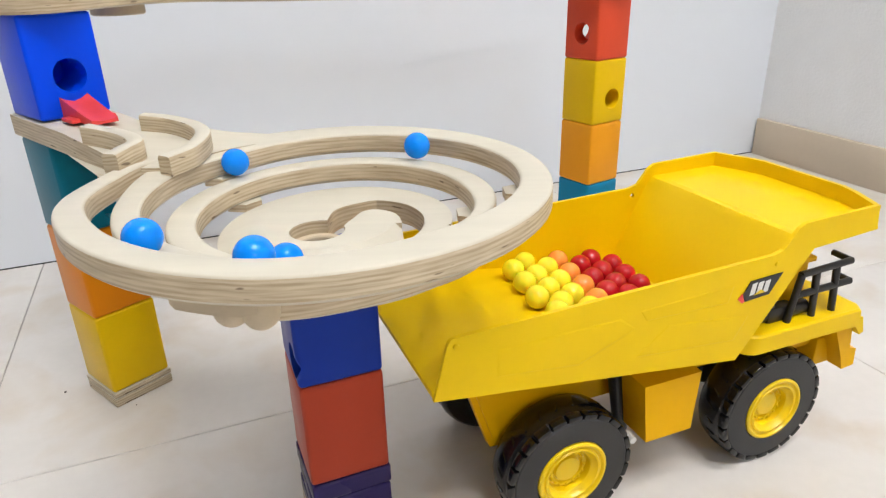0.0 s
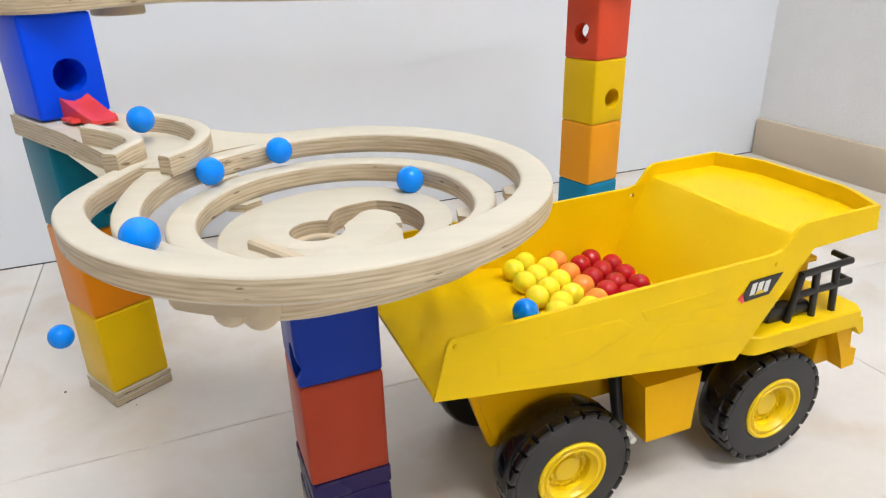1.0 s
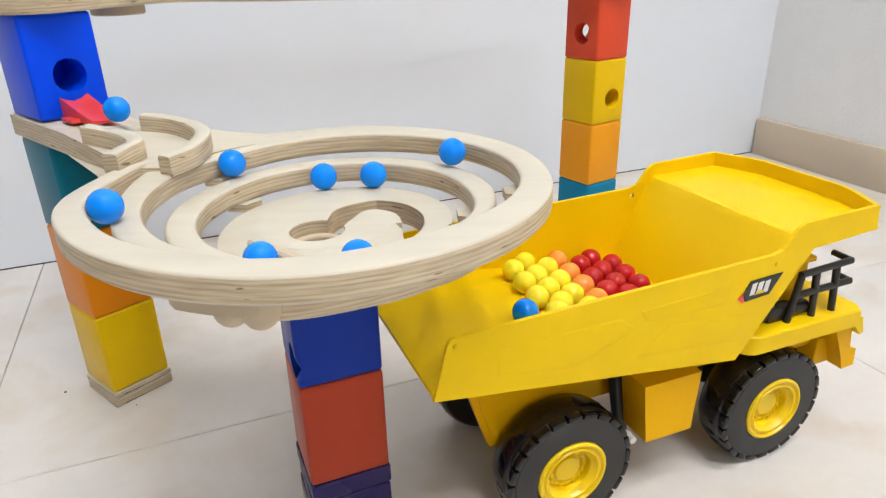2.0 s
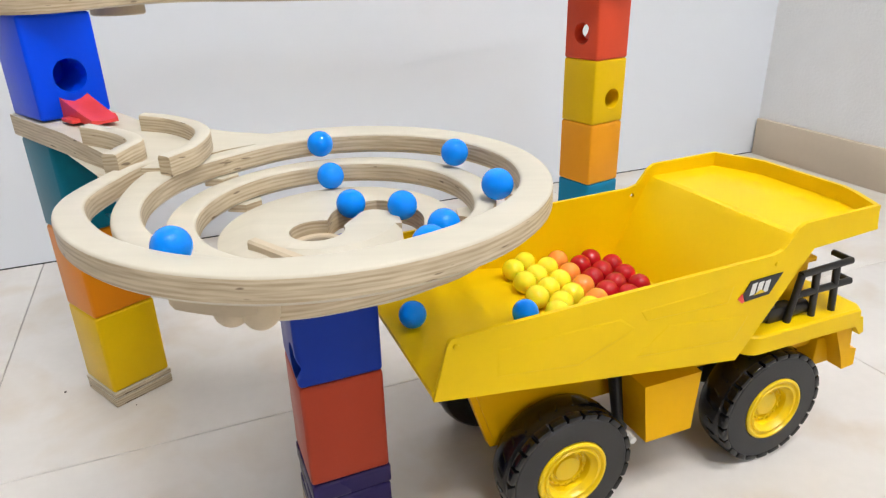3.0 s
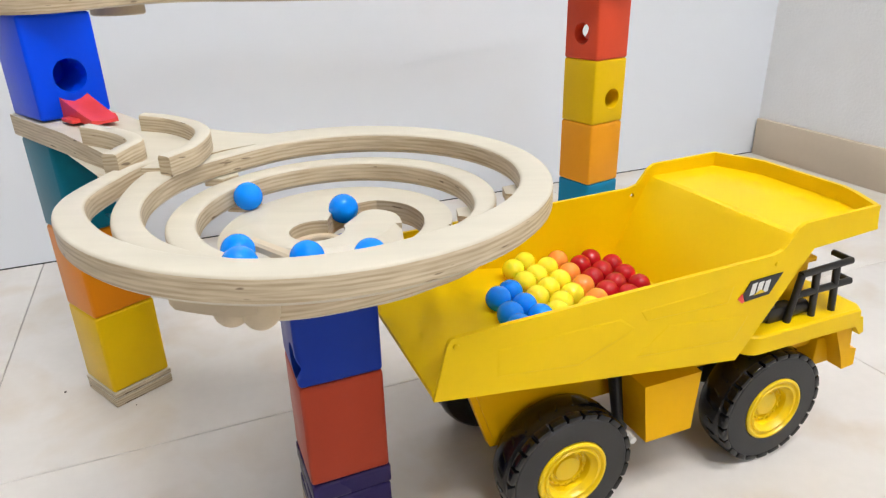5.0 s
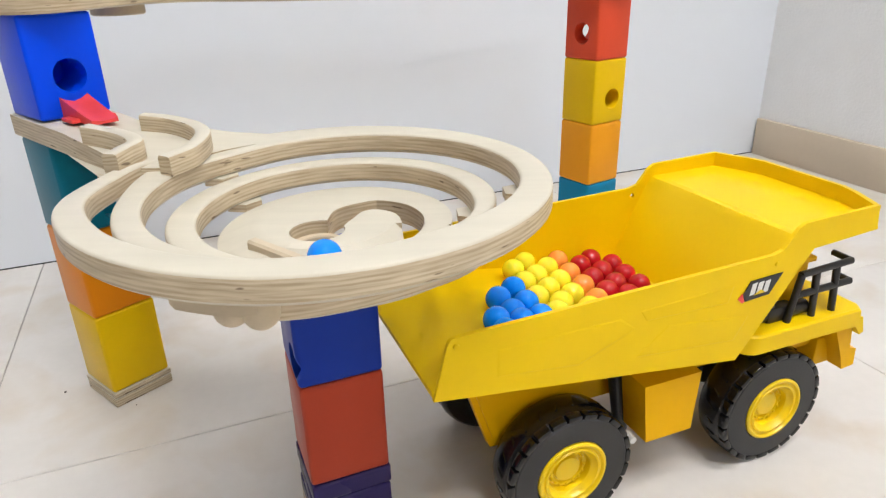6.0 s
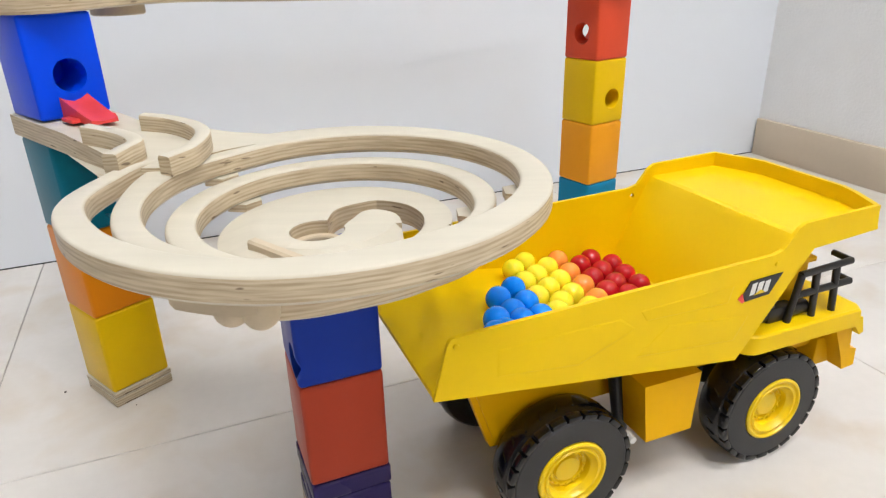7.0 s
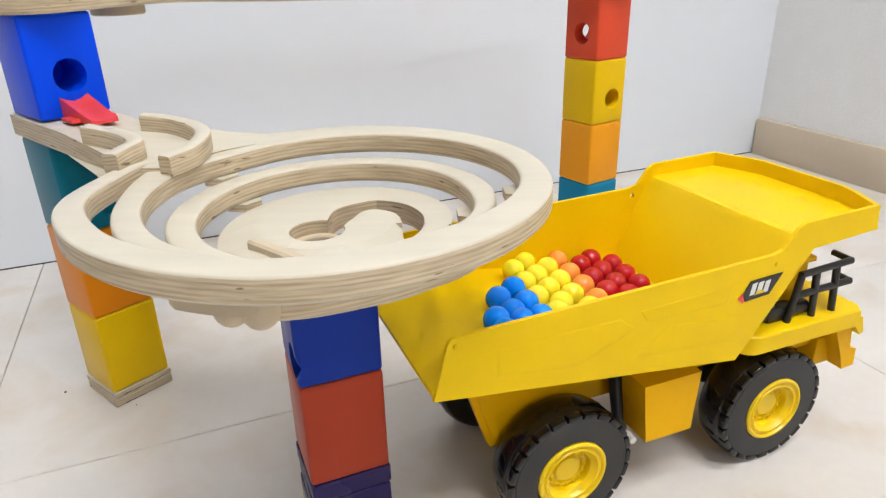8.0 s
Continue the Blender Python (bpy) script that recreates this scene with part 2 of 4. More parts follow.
def carve(bm, cutters):
    """The solid bm less the solids in cutters."""
    def temp(b):
        me = bpy.data.meshes.new("temp")
        bmesh.ops.recalc_face_normals(b, faces=b.faces)
        b.to_mesh(me)
        b.free()
        return new("temp", me)
    body = temp(bm)
    tools = [temp(c) for c in cutters]
    for tool in tools:
        mod = body.modifiers.new("cut", "BOOLEAN")
        mod.operation, mod.solver, mod.object = "DIFFERENCE", "EXACT", tool
    bpy.context.view_layer.update()
    dg = bpy.context.evaluated_depsgraph_get()
    me = bpy.data.meshes.new_from_object(body.evaluated_get(dg))
    out = bmesh.new()
    out.from_mesh(me)
    for ob in (body, *tools):
        old = ob.data
        bpy.data.objects.remove(ob)
        bpy.data.meshes.remove(old)
    bpy.data.meshes.remove(me)
    return out


def smooth_path(pts, n):
    """n points along a Catmull-Rom curve through pts."""
    P = [Vector(p) for p in pts]
    P = [2 * P[0] - P[1]] + P + [2 * P[-1] - P[-2]]
    out = []
    m = len(P) - 3
    for k in range(n):
        u = k / (n - 1) * m
        i = min(int(u), m - 1)
        f = u - i
        a, b, c, d = P[i:i + 4]
        out.append(0.5 * (2 * b + (c - a) * f + (2 * a - 5 * b + 4 * c - d) * f * f + (3 * b - a - 3 * c + d) * f ** 3))
    return out


# ---- the room ----
A = 0.3783
ROOM = at(0, 0, 0, rz=math.degrees(A))
WALL, SIDE = 0.7604, 0.8346      # back wall and side wall, along the room's y and x
LEFT, REAR, HIGH = -1.9, -2.2, 2.2


def setting(name, bm, mat, label, category):
    ob = part(name, bm, mat, None, label, ROOM)
    return tagged(ob, "", category, "", "structure")


bm = bmesh.new()
add_box(bm, ((LEFT + SIDE) / 2, (REAR + WALL) / 2, -0.055), (SIDE - LEFT, WALL - REAR, 0.1))
floor = setting("floor", bm, JOINT, "pale stone-look floor of large tiles with thin grey joints", "floor")
tiles = []
TX, TY = 0.612, 0.612
xs = [-0.1595 + TX * i for i in range(-3, 3)]
ys = [0.3951 + TY * i for i in range(-5, 2)]
for i in range(len(xs) - 1):
    for j in range(len(ys) - 1):
        x0, x1, y0, y1 = max(xs[i], LEFT), min(xs[i + 1], SIDE), max(ys[j], REAR), min(ys[j + 1], WALL)
        if x1 - x0 > 0.02 and y1 - y0 > 0.02:
            tiles.append((x0, x1, y0, y1))
bm = bmesh.new()
add_box(bm, (0, WALL + 0.02, HIGH / 2), (3.2, 0.04, HIGH))
bmesh.ops.translate(bm, vec=((LEFT + SIDE) / 2, 0, 0.0012), verts=bm.verts)
setting("wall_north", bm, PANEL, "smooth glossy white wall panel ending just above the floor", "wall")
bm = bmesh.new()
add_box(bm, (SIDE + 0.025, (REAR + WALL) / 2, HIGH / 2), (0.05, WALL - REAR, HIGH))
setting("wall_east", bm, PAPER, "white wall with rough textured wallpaper", "wall")
bm = bmesh.new()
add_box(bm, (LEFT - 0.025, (REAR + WALL) / 2, HIGH / 2), (0.05, WALL - REAR, HIGH))
setting("wall_west", bm, UNSEEN_WALL, "unseen wall closing the room, dark to cut bounce light", "wall")
# the wall behind the camera, with an unseen window inferred from the back wall's shadow band
WX, WZ, WW, WH = 0.10, 1.50, 0.52, 0.46
bm = bmesh.new()
add_box(bm, ((LEFT - 0.05 + WX - WW / 2) / 2, REAR - 0.025, HIGH / 2), (WX - WW / 2 - LEFT + 0.05, 0.05, HIGH))
add_box(bm, ((SIDE + 0.05 + WX + WW / 2) / 2, REAR - 0.025, HIGH / 2), (SIDE + 0.05 - WX - WW / 2, 0.05, HIGH))
add_box(bm, (WX, REAR - 0.025, (WZ - WH / 2) / 2), (WW, 0.05, WZ - WH / 2))
add_box(bm, (WX, REAR - 0.025, (HIGH + WZ + WH / 2) / 2), (WW, 0.05, HIGH - WZ - WH / 2))
setting("wall_south", bm, UNSEEN_WALL, "unseen wall with a window opening, dark to cut bounce light", "wall")
window = thing("window_1", ROOM @ at(WX, REAR, WZ), "unseen window with a white frame letting in daylight", "window", "", "structure")
bm = bmesh.new()
for x in (-WW / 2 + 0.012, WW / 2 - 0.012):
    add_box(bm, (x, -0.02, 0), (0.024, 0.03, WH), 0.002)
for z in (-WH / 2 + 0.012, WH / 2 - 0.012):
    add_box(bm, (0, -0.02, z), (WW - 0.048, 0.03, 0.024), 0.002)
part("window_frame", bm, PLAIN, window, "white painted frame")
# Area lamp in the opening: casts that band and also fills the front floor.
day = bpy.data.lights.new("daylight", "AREA")
day.shape, day.size, day.size_y = "RECTANGLE", (WW - 0.05) * K, (WH - 0.05) * K
day.energy, day.color = WINDOW_POWER, (0.80, 0.91, 1.0)
daylight = new("daylight", day)
daylight.matrix_basis = ROOM @ at(WX, REAR - 0.03, WZ, rx=90)
bm = bmesh.new()
add_box(bm, ((LEFT + SIDE) / 2, (REAR + WALL) / 2, HIGH + 0.025), (SIDE - LEFT + 0.1, WALL - REAR + 0.1, 0.05))
setting("ceiling", bm, PLAIN, "plain white ceiling", "ceiling")
bm = bmesh.new()
add_box(bm, (SIDE - 0.004, (REAR + WALL) / 2 - 0.002, 0.0277), (0.008, WALL - REAR - 0.004, 0.0554), 0.0012)
setting("baseboard", bm, SKIRT, "beige skirting board along the papered wall", "baseboard")

# ---- ceiling lamp: a glowing ring ----
LAMP_AT = (0.42, -0.42)
lamp = thing("ceiling_lamp", at(LAMP_AT[0], LAMP_AT[1], HIGH), "round white ceiling lamp with a glowing ring diffuser", "lamp")
bm = bmesh.new()
add_lathe(bm, [(0.03, 0.0), (0.47, 0.0), (0.48, -0.02), (0.48, -0.03), (0.03, -0.03)], seg=48)
part("lamp_body", bm, PLAIN, lamp)
bm = bmesh.new()
add_lathe(bm, [(0.29, -0.032), (0.45, -0.032), (0.45, -0.05), (0.44, -0.056), (0.30, -0.056), (0.29, -0.05)], seg=48, closed=True)
part("diffuser", bm, GLOW, lamp, "glowing ring diffuser")

# ---- wooden blocks ----
W, H = 0.042, 0.06


def block_mesh(size=(W, W, H), holes=(), bevel=0.0022, cutters=()):
    """A bevelled block on z 0 with round bores: (axis 'x' or 'y', side, across, height, radius, depth)."""
    bm = bmesh.new()
    add_box(bm, (0, 0, size[2] / 2), (size[0], size[1], size[2]), bevel, None, 3)
    cuts = list(cutters)
    for axis, side, u, z, r, depth in holes:
        c = bmesh.new()
        h = size[0] / 2
        p0, p1 = (side * (h + 0.01), u, z), (side * (h - depth), u, z)
        if axis == "y":
            p0, p1 = (u, side * (h + 0.01), z), (u, side * (h - depth), z)
        if axis == "z":
            p0, p1 = (u, 0, size[2] + 0.01), (u, 0, z)
        add_tube(c, p0, p1, r, seg=40)
        cuts.append(c)
    return carve(bm, cuts) if cuts else bm


def block(x, y, z, yaw, mat, label, holes=(), size=(W, W, H), cutters=(), turn=0.0, bevel=0.0022, group=""):
    bm = block_mesh(size, holes, bevel, cutters)
    ob = part("toy_block", bm, mat, None, label, at(x, y, z, rz=math.degrees(yaw) - 45 + turn), angle=40)
    return tagged(ob, "", "block", group)


LX, LY, LYAW = -0.2379, 0.4196, 0.0934
FX, FY, FYAW = -0.0585, 0.2893, -0.4013
BX, BY, BYAW = 0.1509, 0.6528, -0.194
BASE = 0.0116
Z3 = BASE + 3 * H
ZPLATE = 0.2055
G1, G2, G3 = "blocks of the entry tower", "blocks under the spiral", "blocks of the far tower"
# entry tower
for z0, thick, turn in ((0.0, 0.0071, 0.0), (0.0073, BASE - 0.0073, 0.8)):
    ob = block(LX, LY, z0, LYAW, PLY, "thin square birch plywood plate at the tower's foot", size=(W + 0.001, W + 0.001, thick), bevel=0.0008, turn=turn)
    ob.name = "foot_plate"
    tagged(ob, "", "plate")
block(LX, LY, BASE, LYAW, YELLOW, "yellow lacquered wooden block on a plywood foot", group=G1)
block(LX, LY, BASE + H, LYAW, ORANGE, "orange lacquered wooden block stacked on yellow", group=G1)
c = bmesh.new()
add_prism(c, [(-0.013, H + 0.005), (0.024, H + 0.005), (0.024, -0.001), (0.006, 0.002), (0.0, 0.012), (-0.004, 0.03), (-0.013, 0.056)],
          lambda u, v, w: (w, u, v), -0.004, 0.05)
block(LX, LY, BASE + 2 * H, LYAW, TEAL, "teal wooden block with a large scooped opening", cutters=[c], group=G1)
block(LX, LY, ZPLATE, LYAW, BLUE, "bright blue wooden block with a round ball exit", holes=[("x", 1, 0.001, 0.0245, 0.0098, 0.034), ("z", 1, 0.0, 0.0225, 0.0098, 0.0)], group=G1)
# tower under the spiral
ZF = 0.1014
block(FX, FY, ZF, FYAW, NAVY, "dark blue wooden block carrying the spiral", holes=[("y", -1, 0.012, 0.012, 0.009, 0.02), ("y", 1, 0.0, 0.0275, 0.010, 0.026), ("z", 1, 0.0, 0.02, 0.0110, 0.0)], group=G2)
block(FX, FY, ZF - H, FYAW, RED, "brick red wooden block under the dark blue one", group=G2)
SLAB = 0.0114
slabs = 3
for i in range(slabs):
    block(FX, FY, ZF - H - SLAB * (i + 1), FYAW, VIOLET, "thin violet wooden spacer block", size=(W + 0.0006, W + 0.0006, SLAB - 0.0002), bevel=0.0016, turn=(1.2, -1.0, 0.6)[i], group=G2)
ob = block(FX, FY, 0, FYAW, PLY, "square birch plywood foot plate under violet spacers", size=(W + 0.001, W + 0.001, ZF - H - SLAB * slabs - 0.0002), bevel=0.0012)
ob.name = "foot_plate"
tagged(ob, "", "plate")
# far tower
ZB = 0.2001
block(BX, BY, ZB, BYAW, VERMILION, "vermilion wooden block with a round bore through it", holes=[("y", -1, 0.001, 0.0235, 0.0098, 0.06), ("x", -1, 0.0, 0.0255, 0.0105, 0.03)], group=G3)
block(BX, BY, ZB - H, BYAW, YELLOW, "yellow wooden block with a round side hole", holes=[("x", 1, 0.004, 0.023, 0.0095, 0.022)], group=G3)
block(BX, BY, ZB - 2 * H, BYAW, AMBER, "amber orange wooden block", group=G3)
block(BX, BY, ZB - 3 * H, BYAW, CYAN, "petrol blue wooden block", group=G3)
block(BX, BY, 0, BYAW, VIOLET, "violet wooden spacer at the tower's foot", size=(W, W, ZB - 3 * H - 0.0002), group=G3)

# ---- the spiral track ----
CX, CY = -0.0552, 0.2899
R0 = 0.1077
THICK = 0.0108
GAP = 0.0073
START = 190.0                    # bearing at which the spiral begins, degrees


def lane(p):
    """Radius of the wall along which the balls roll."""
    f = p / 360
    return 0.09703 - 0.01866 * f - 0.00072 * f * f - 0.0040 * math.exp(-((p - 118) / 30) ** 2)


def r_in(p):
    return lane(p) + 0.0036 * math.exp(-((p - 205) / 65) ** 2) - 0.0034 * math.exp(-((p - 303) / 16) ** 2) + 0.0026 * math.exp(-((p - 510) / 20) ** 2)


def z_top(p, r=0.0):
    f = p / 360
    c, s = bearing(p)
    return 0.20294 - 0.00874 * f - 0.00061 * f * f + (0.0016 * c + 0.0092 * s) * r


def gap(p):
    """Width of the slot inside the turn at p: it opens towards the front, where the balls sink deeper."""
    return GAP + 0.0062 * math.exp(-((p - 460) / 48) ** 2) + 0.0066 * math.exp(-((p - 105) / 36) ** 2)


def r_out(p):
    c, s = bearing(p)
    rim = 0.1081 - 0.0030 * max(0.0, c) + 0.0012 * max(0.0, s)
    if p < 292:
        return rim
    if p < 364:
        f = (p - 292) / 72
        f = f * f * (3 - 2 * f)
        return rim * (1 - f) + (r_in(0) - GAP) * f
    return lane(p - 360) - gap(p - 360)


def dip(p):
    """The rim starts level with the entry plate and climbs to its full height."""
    f = min(1.0, max(0.0, (25 - p) / 45))
    return 0.0058 * f * f * (3 - 2 * f) + 0.0030 * max(0.0, (-28 - p) / 18)


def bearing(p):
    a = radians(START + p)
    return math.cos(a), math.sin(a)


def section(p, ri, ro, zt, thick, e=0.0017):
    """Ring across the strip with rounded upper and lower edges."""
    c, s = bearing(p)
    arc = [(e - e * math.sin(radians(a)), e - e * math.cos(radians(a))) for a in (0, 30, 60, 90)]
    prof = [(ro - a, zt - b) for a, b in arc] + [(ro, zt - thick + e), (ro - e, zt - thick), (ri + e, zt - thick), (ri, zt - thick + e)] + [(ri + a, zt - b) for a, b in arc[::-1]]
    return [(CX + c * r, CY + s * r, z) for r, z in prof], [zt - z for r, z in prof]


def strip(bm, a, b, step=2.5, inner=r_in):
    dep = bm.verts.layers.float.get("depth") or bm.verts.layers.float.new("depth")
    n = max(2, int((b - a) / step))
    ps = [a + (b - a) * i / n for i in range(n + 1)]
    secs = [section(p, inner(p), r_out(p), z_top(p, inner(p)) - dip(p), THICK) for p in ps]
    rings = add_sweep(bm, [s[0] for s in secs])
    for ring, s in zip(rings, secs):
        for vert, d in zip(ring, s[1]):
            vert[dep] = -d


spiral = thing("spiral_track", at(0, 0, 0), "round birch plywood spiral ball track sloping to a centre hole", "ball track")
bm = bmesh.new()
strip(bm, -46, 885)
part("spiral_ramp", bm, PLY, spiral, "plywood ramp winding inwards in falling turns")

# centre plate with the last crescent of the groove and the drop hole
bm = bmesh.new()
ZC = 0.1775
RI = (0.014, 0.028, 0.034)
ps = [880 + 358 * i / 72 for i in range(73)]
ring_t = [[bm.verts.new((CX + bearing(p)[0] * r, CY + bearing(p)[1] * r, ZC)) for p in ps[:-1]] for r in RI]
ring_b = [[bm.verts.new((v.co.x, v.co.y, ZC - THICK)) for v in ring] for ring in ring_t]
out_t, out_b = [], []
for p in ps:
    c, s = bearing(p)
    r = r_out(p)
    z = ZC + (z_top(p, r) - ZC) * min(1, (r - 0.034) / 0.014)
    out_t.append(bm.verts.new((CX + c * r, CY + s * r, z)))
    out_b.append(bm.verts.new((CX + c * r, CY + s * r, z - THICK)))
ct, cb = bm.verts.new((CX, CY, ZC)), bm.verts.new((CX, CY, ZC - THICK))
m = len(ps) - 1
for i in range(m):
    j = (i + 1) % m
    bm.faces.new((ct, ring_t[0][i], ring_t[0][j]))
    bm.faces.new((cb, ring_b[0][j], ring_b[0][i]))
    for k in range(len(RI) - 1):
        bm.faces.new((ring_t[k][i], ring_t[k + 1][i], ring_t[k + 1][j], ring_t[k][j]))
        bm.faces.new((ring_b[k][i], ring_b[k][j], ring_b[k + 1][j], ring_b[k + 1][i]))
    bm.faces.new((ring_t[-1][i], out_t[i], out_t[i + 1], ring_t[-1][j]))
    bm.faces.new((ring_b[-1][i], ring_b[-1][j], out_b[i + 1], out_b[i]))
    bm.faces.new((out_t[i], out_b[i], out_b[i + 1], out_t[i + 1]))
bm.faces.new((ring_t[-1][0], ring_b[-1][0], out_b[0], out_t[0]))
bm.faces.new((ring_t[-1][0], out_t[-1], out_b[-1], ring_b[-1][0]))
HOLE = (-0.0565, 0.2770)
c1 = bmesh.new()
add_tube(c1, (*HOLE, 0.14), (*HOLE, 0.22), 0.0125, seg=48)
c2 = bmesh.new()
outer = smooth_path([(0.047, -0.012, 0), (0.046, 0.004, 0), (0.038, 0.0192, 0), (0.024, 0.0264, 0), (0.012, 0.0218, 0), (0.003, 0.013, 0), (0.0010, -0.004, 0)], 22)
inner = smooth_path([(0.0095, -0.009, 0), (0.0135, 0.002, 0), (0.0165, 0.010, 0), (0.022, 0.013, 0), (0.0295, 0.010, 0), (0.035, 0.002, 0), (0.0375, -0.014, 0)], 22)
add_prism(c2, [(CX + q.x, CY + q.y) for q in outer + inner], xy, 0.14, 0.22)
part("centre_plate", carve(bm, [c1, c2]), PLY, spiral, "centre plate with a crescent groove and round drop hole")

# small raised stop on the centre plate
bm = bmesh.new()
A0, A1 = Vector((-0.0830, 0.2660, 0)), Vector((-0.0590, 0.2480, 0))
side = Vector(((A1 - A0).y, -(A1 - A0).x, 0)).normalized() * 0.0028
add_sweep(bm, [[q + side * a + Vector((0, 0, z)) for a, z in ((1, 0.174), (1, hz - 0.001), (0.6, hz), (-0.6, hz), (-1, hz - 0.001), (-1, 0.175))] for q, hz in ((A0, 0.1788), (A1, 0.1776))])
part("stop_bar", bm, PLAINWOOD, spiral)

# entry plate from the tower to the first turn
bm = bmesh.new()
u = Vector((math.cos(radians(-39.7)), math.sin(radians(-39.7)), 0))
v = Vector((-u.y, u.x, 0))
Lc = Vector((LX, LY, 0))


def plan(a, b):
    q = Lc + u * a + v * b
    return q.x, q.y


edge = [plan(-0.024, -0.0225), plan(-0.026, -0.018), plan(-0.026, 0.018), plan(-0.024, 0.0225), plan(0.03, 0.0215), plan(0.06, 0.021)]
tail = smooth_path([(*plan(0.06, 0.021), 0), (-0.155, 0.393, 0), (-0.1315, 0.3862, 0), (-0.1126, 0.3842, 0), (-0.0958, 0.3839, 0)], 12)
edge += [(q.x, q.y) for q in tail[1:]]
edge += [(CX + 0.088 * math.cos(radians(a)), CY + 0.088 * math.sin(radians(a))) for a in range(100, 161, 6)]
edge += [(-0.1530, 0.3180), (-0.1600, 0.3110)]
edge += [plan(0.112, -0.0235), plan(0.05, -0.0225)]


def plate_z(x, y):
    a = (Vector((x, y, 0)) - Lc).dot(u)
    f, g = min(1, max(0, (a - 0.02) / 0.09)), min(1, max(0, (a - 0.10) / 0.05))
    return ZPLATE - 0.0062 * f - 0.0042 * g


dep = bm.verts.layers.float.new("depth")
hi = [bm.verts.new((x, y, plate_z(x, y))) for x, y in edge]
lo = [bm.verts.new((x, y, plate_z(x, y) - (0.0125 if plate_z(x, y) > 0.199 else 0.0085))) for x, y in edge]
for q in lo:
    q[dep] = -0.0125
n = len(edge)
bm.faces.new(hi)
bm.faces.new(lo[::-1])
for i in range(n):
    bm.faces.new((hi[i], lo[i], lo[(i + 1) % n], hi[(i + 1) % n]))
bmesh.ops.triangulate(bm, faces=[f for f in bm.faces if len(f.verts) > 4])
part("entry_plate", bm, PLY, spiral, "plywood arm resting on the teal block", angle=25)


def rail(pts, height, width, name):
    bm = bmesh.new()
    dep = bm.verts.layers.float.new("depth")
    path = smooth_path(pts, 26)
    secs = []
    for i, q in enumerate(path):
        d = (path[min(i + 1, 25)] - path[max(i - 1, 0)])
        nrm = Vector((-d.y, d.x, 0)).normalized()
        h, e = width / 2, 0.0015
        secs.append([q + nrm * a + Vector((0, 0, b)) for a, b in ((-h, -height), (h, -height), (h, -e), (h - 0.3 * e, -0.3 * e), (h - e, 0), (-h + e, 0), (-h + 0.3 * e, -0.3 * e), (-h, -e))])
    rings = add_sweep(bm, secs)
    for ring in rings:
        for vert, d in zip(ring, (-height, -height, 0, 0, 0, 0, 0, 0)):
            vert[dep] = d
    part(name, bm, PLY, spiral, "curved raised plywood guide rail")


rail([(-0.1914, 0.3548, 0.2112), (-0.1773, 0.3500, 0.2101), (-0.1637, 0.3417, 0.2090), (-0.1557, 0.3320, 0.2080), (-0.1580, 0.3229, 0.2069), (-0.1606, 0.3123, 0.2058)], 0.0100, 0.0085, "guide_rail")
rail([(-0.1721, 0.3834, 0.2108), (-0.1553, 0.3799, 0.2095), (-0.1378, 0.3679, 0.2082), (-0.1279, 0.3522, 0.2068), (-0.1266, 0.3272, 0.2055), (-0.1344, 0.3121, 0.2042)], 0.0100, 0.0085, "guide_rail")

# lower ply layer glued under the second turn
bm = bmesh.new()
dep = bm.verts.layers.float.new("depth")
secs = []
for i in range(41):
    p = 418 + 2.6 * i
    f = i / 40
    grow = min(1.0, f * 6, (1 - f) * 6)
    c, s = bearing(p)
    ro, ri, zt = r_out(p) - 0.0004, r_in(p) + 0.001, z_top(p, r_in(p)) - THICK
    zb = zt - 0.0005 - grow * (0.0100 + 0.0025 * f)
    prof = [(ri, zt), (ro, zt), (ro, zb + 0.001 * grow), (ro - 0.001, zb), (ri + 0.001, zb), (ri, zb + 0.001 * grow)]
    secs.append(([(CX + c * r, CY + s * r, z) for r, z in prof], [z - zt for r, z in prof]))
rings = add_sweep(bm, [q[0] for q in secs])
for ring, q in zip(rings, secs):
    for vert, d in zip(ring, q[1]):
        vert[dep] = d
part("under_layer", bm, PLY, spiral, "second plywood layer under the ramp")
# slim radial arms under the turns
for ang, reach in ((3.0, 0.0060), (140.0, 0.004)):
    for k in (0, 1):
        bm = bmesh.new()
        c, s = math.cos(radians(ang)), math.sin(radians(ang))
        t = Vector((-s, c, 0))
        p = (ang - START) % 360
        r = r_in(p + 360 * k)
        zt, zi = z_top(p + 360 * k, r), z_top(p + 360 * (k + 1), r)
        q0 = Vector((CX + c * (r + 0.005), CY + s * (r + 0.005), 0))
        q1 = Vector((CX + c * (r - reach), CY + s * (r - reach), 0))
        pts = [q0 + t * 0.010, q0 - t * 0.010, q1 - t * 0.005, q1 + t * 0.005]
        add_prism(bm, [(q.x, q.y) for q in pts], xy, zt - THICK - 0.0035, zt - THICK + 0.0006, 0.0008)
        part("support_arm", bm, PLY, spiral)
bm = bmesh.new()
leaf = [(CX + r * math.cos(radians(a)), CY + r * math.sin(radians(a))) for r, a in [(0.0965, k) for k in range(247, 264, 3)] + [(0.094, 265), (0.088, 265)] + [(0.0855, k) for k in range(262, 246, -3)] + [(0.088, 244), (0.094, 244)]]
add_prism(bm, leaf, xy, 0.1795, 0.1880, 0.0012)
part("support_arm", bm, PLAINWOOD, spiral, "rounded wooden support under the rim")
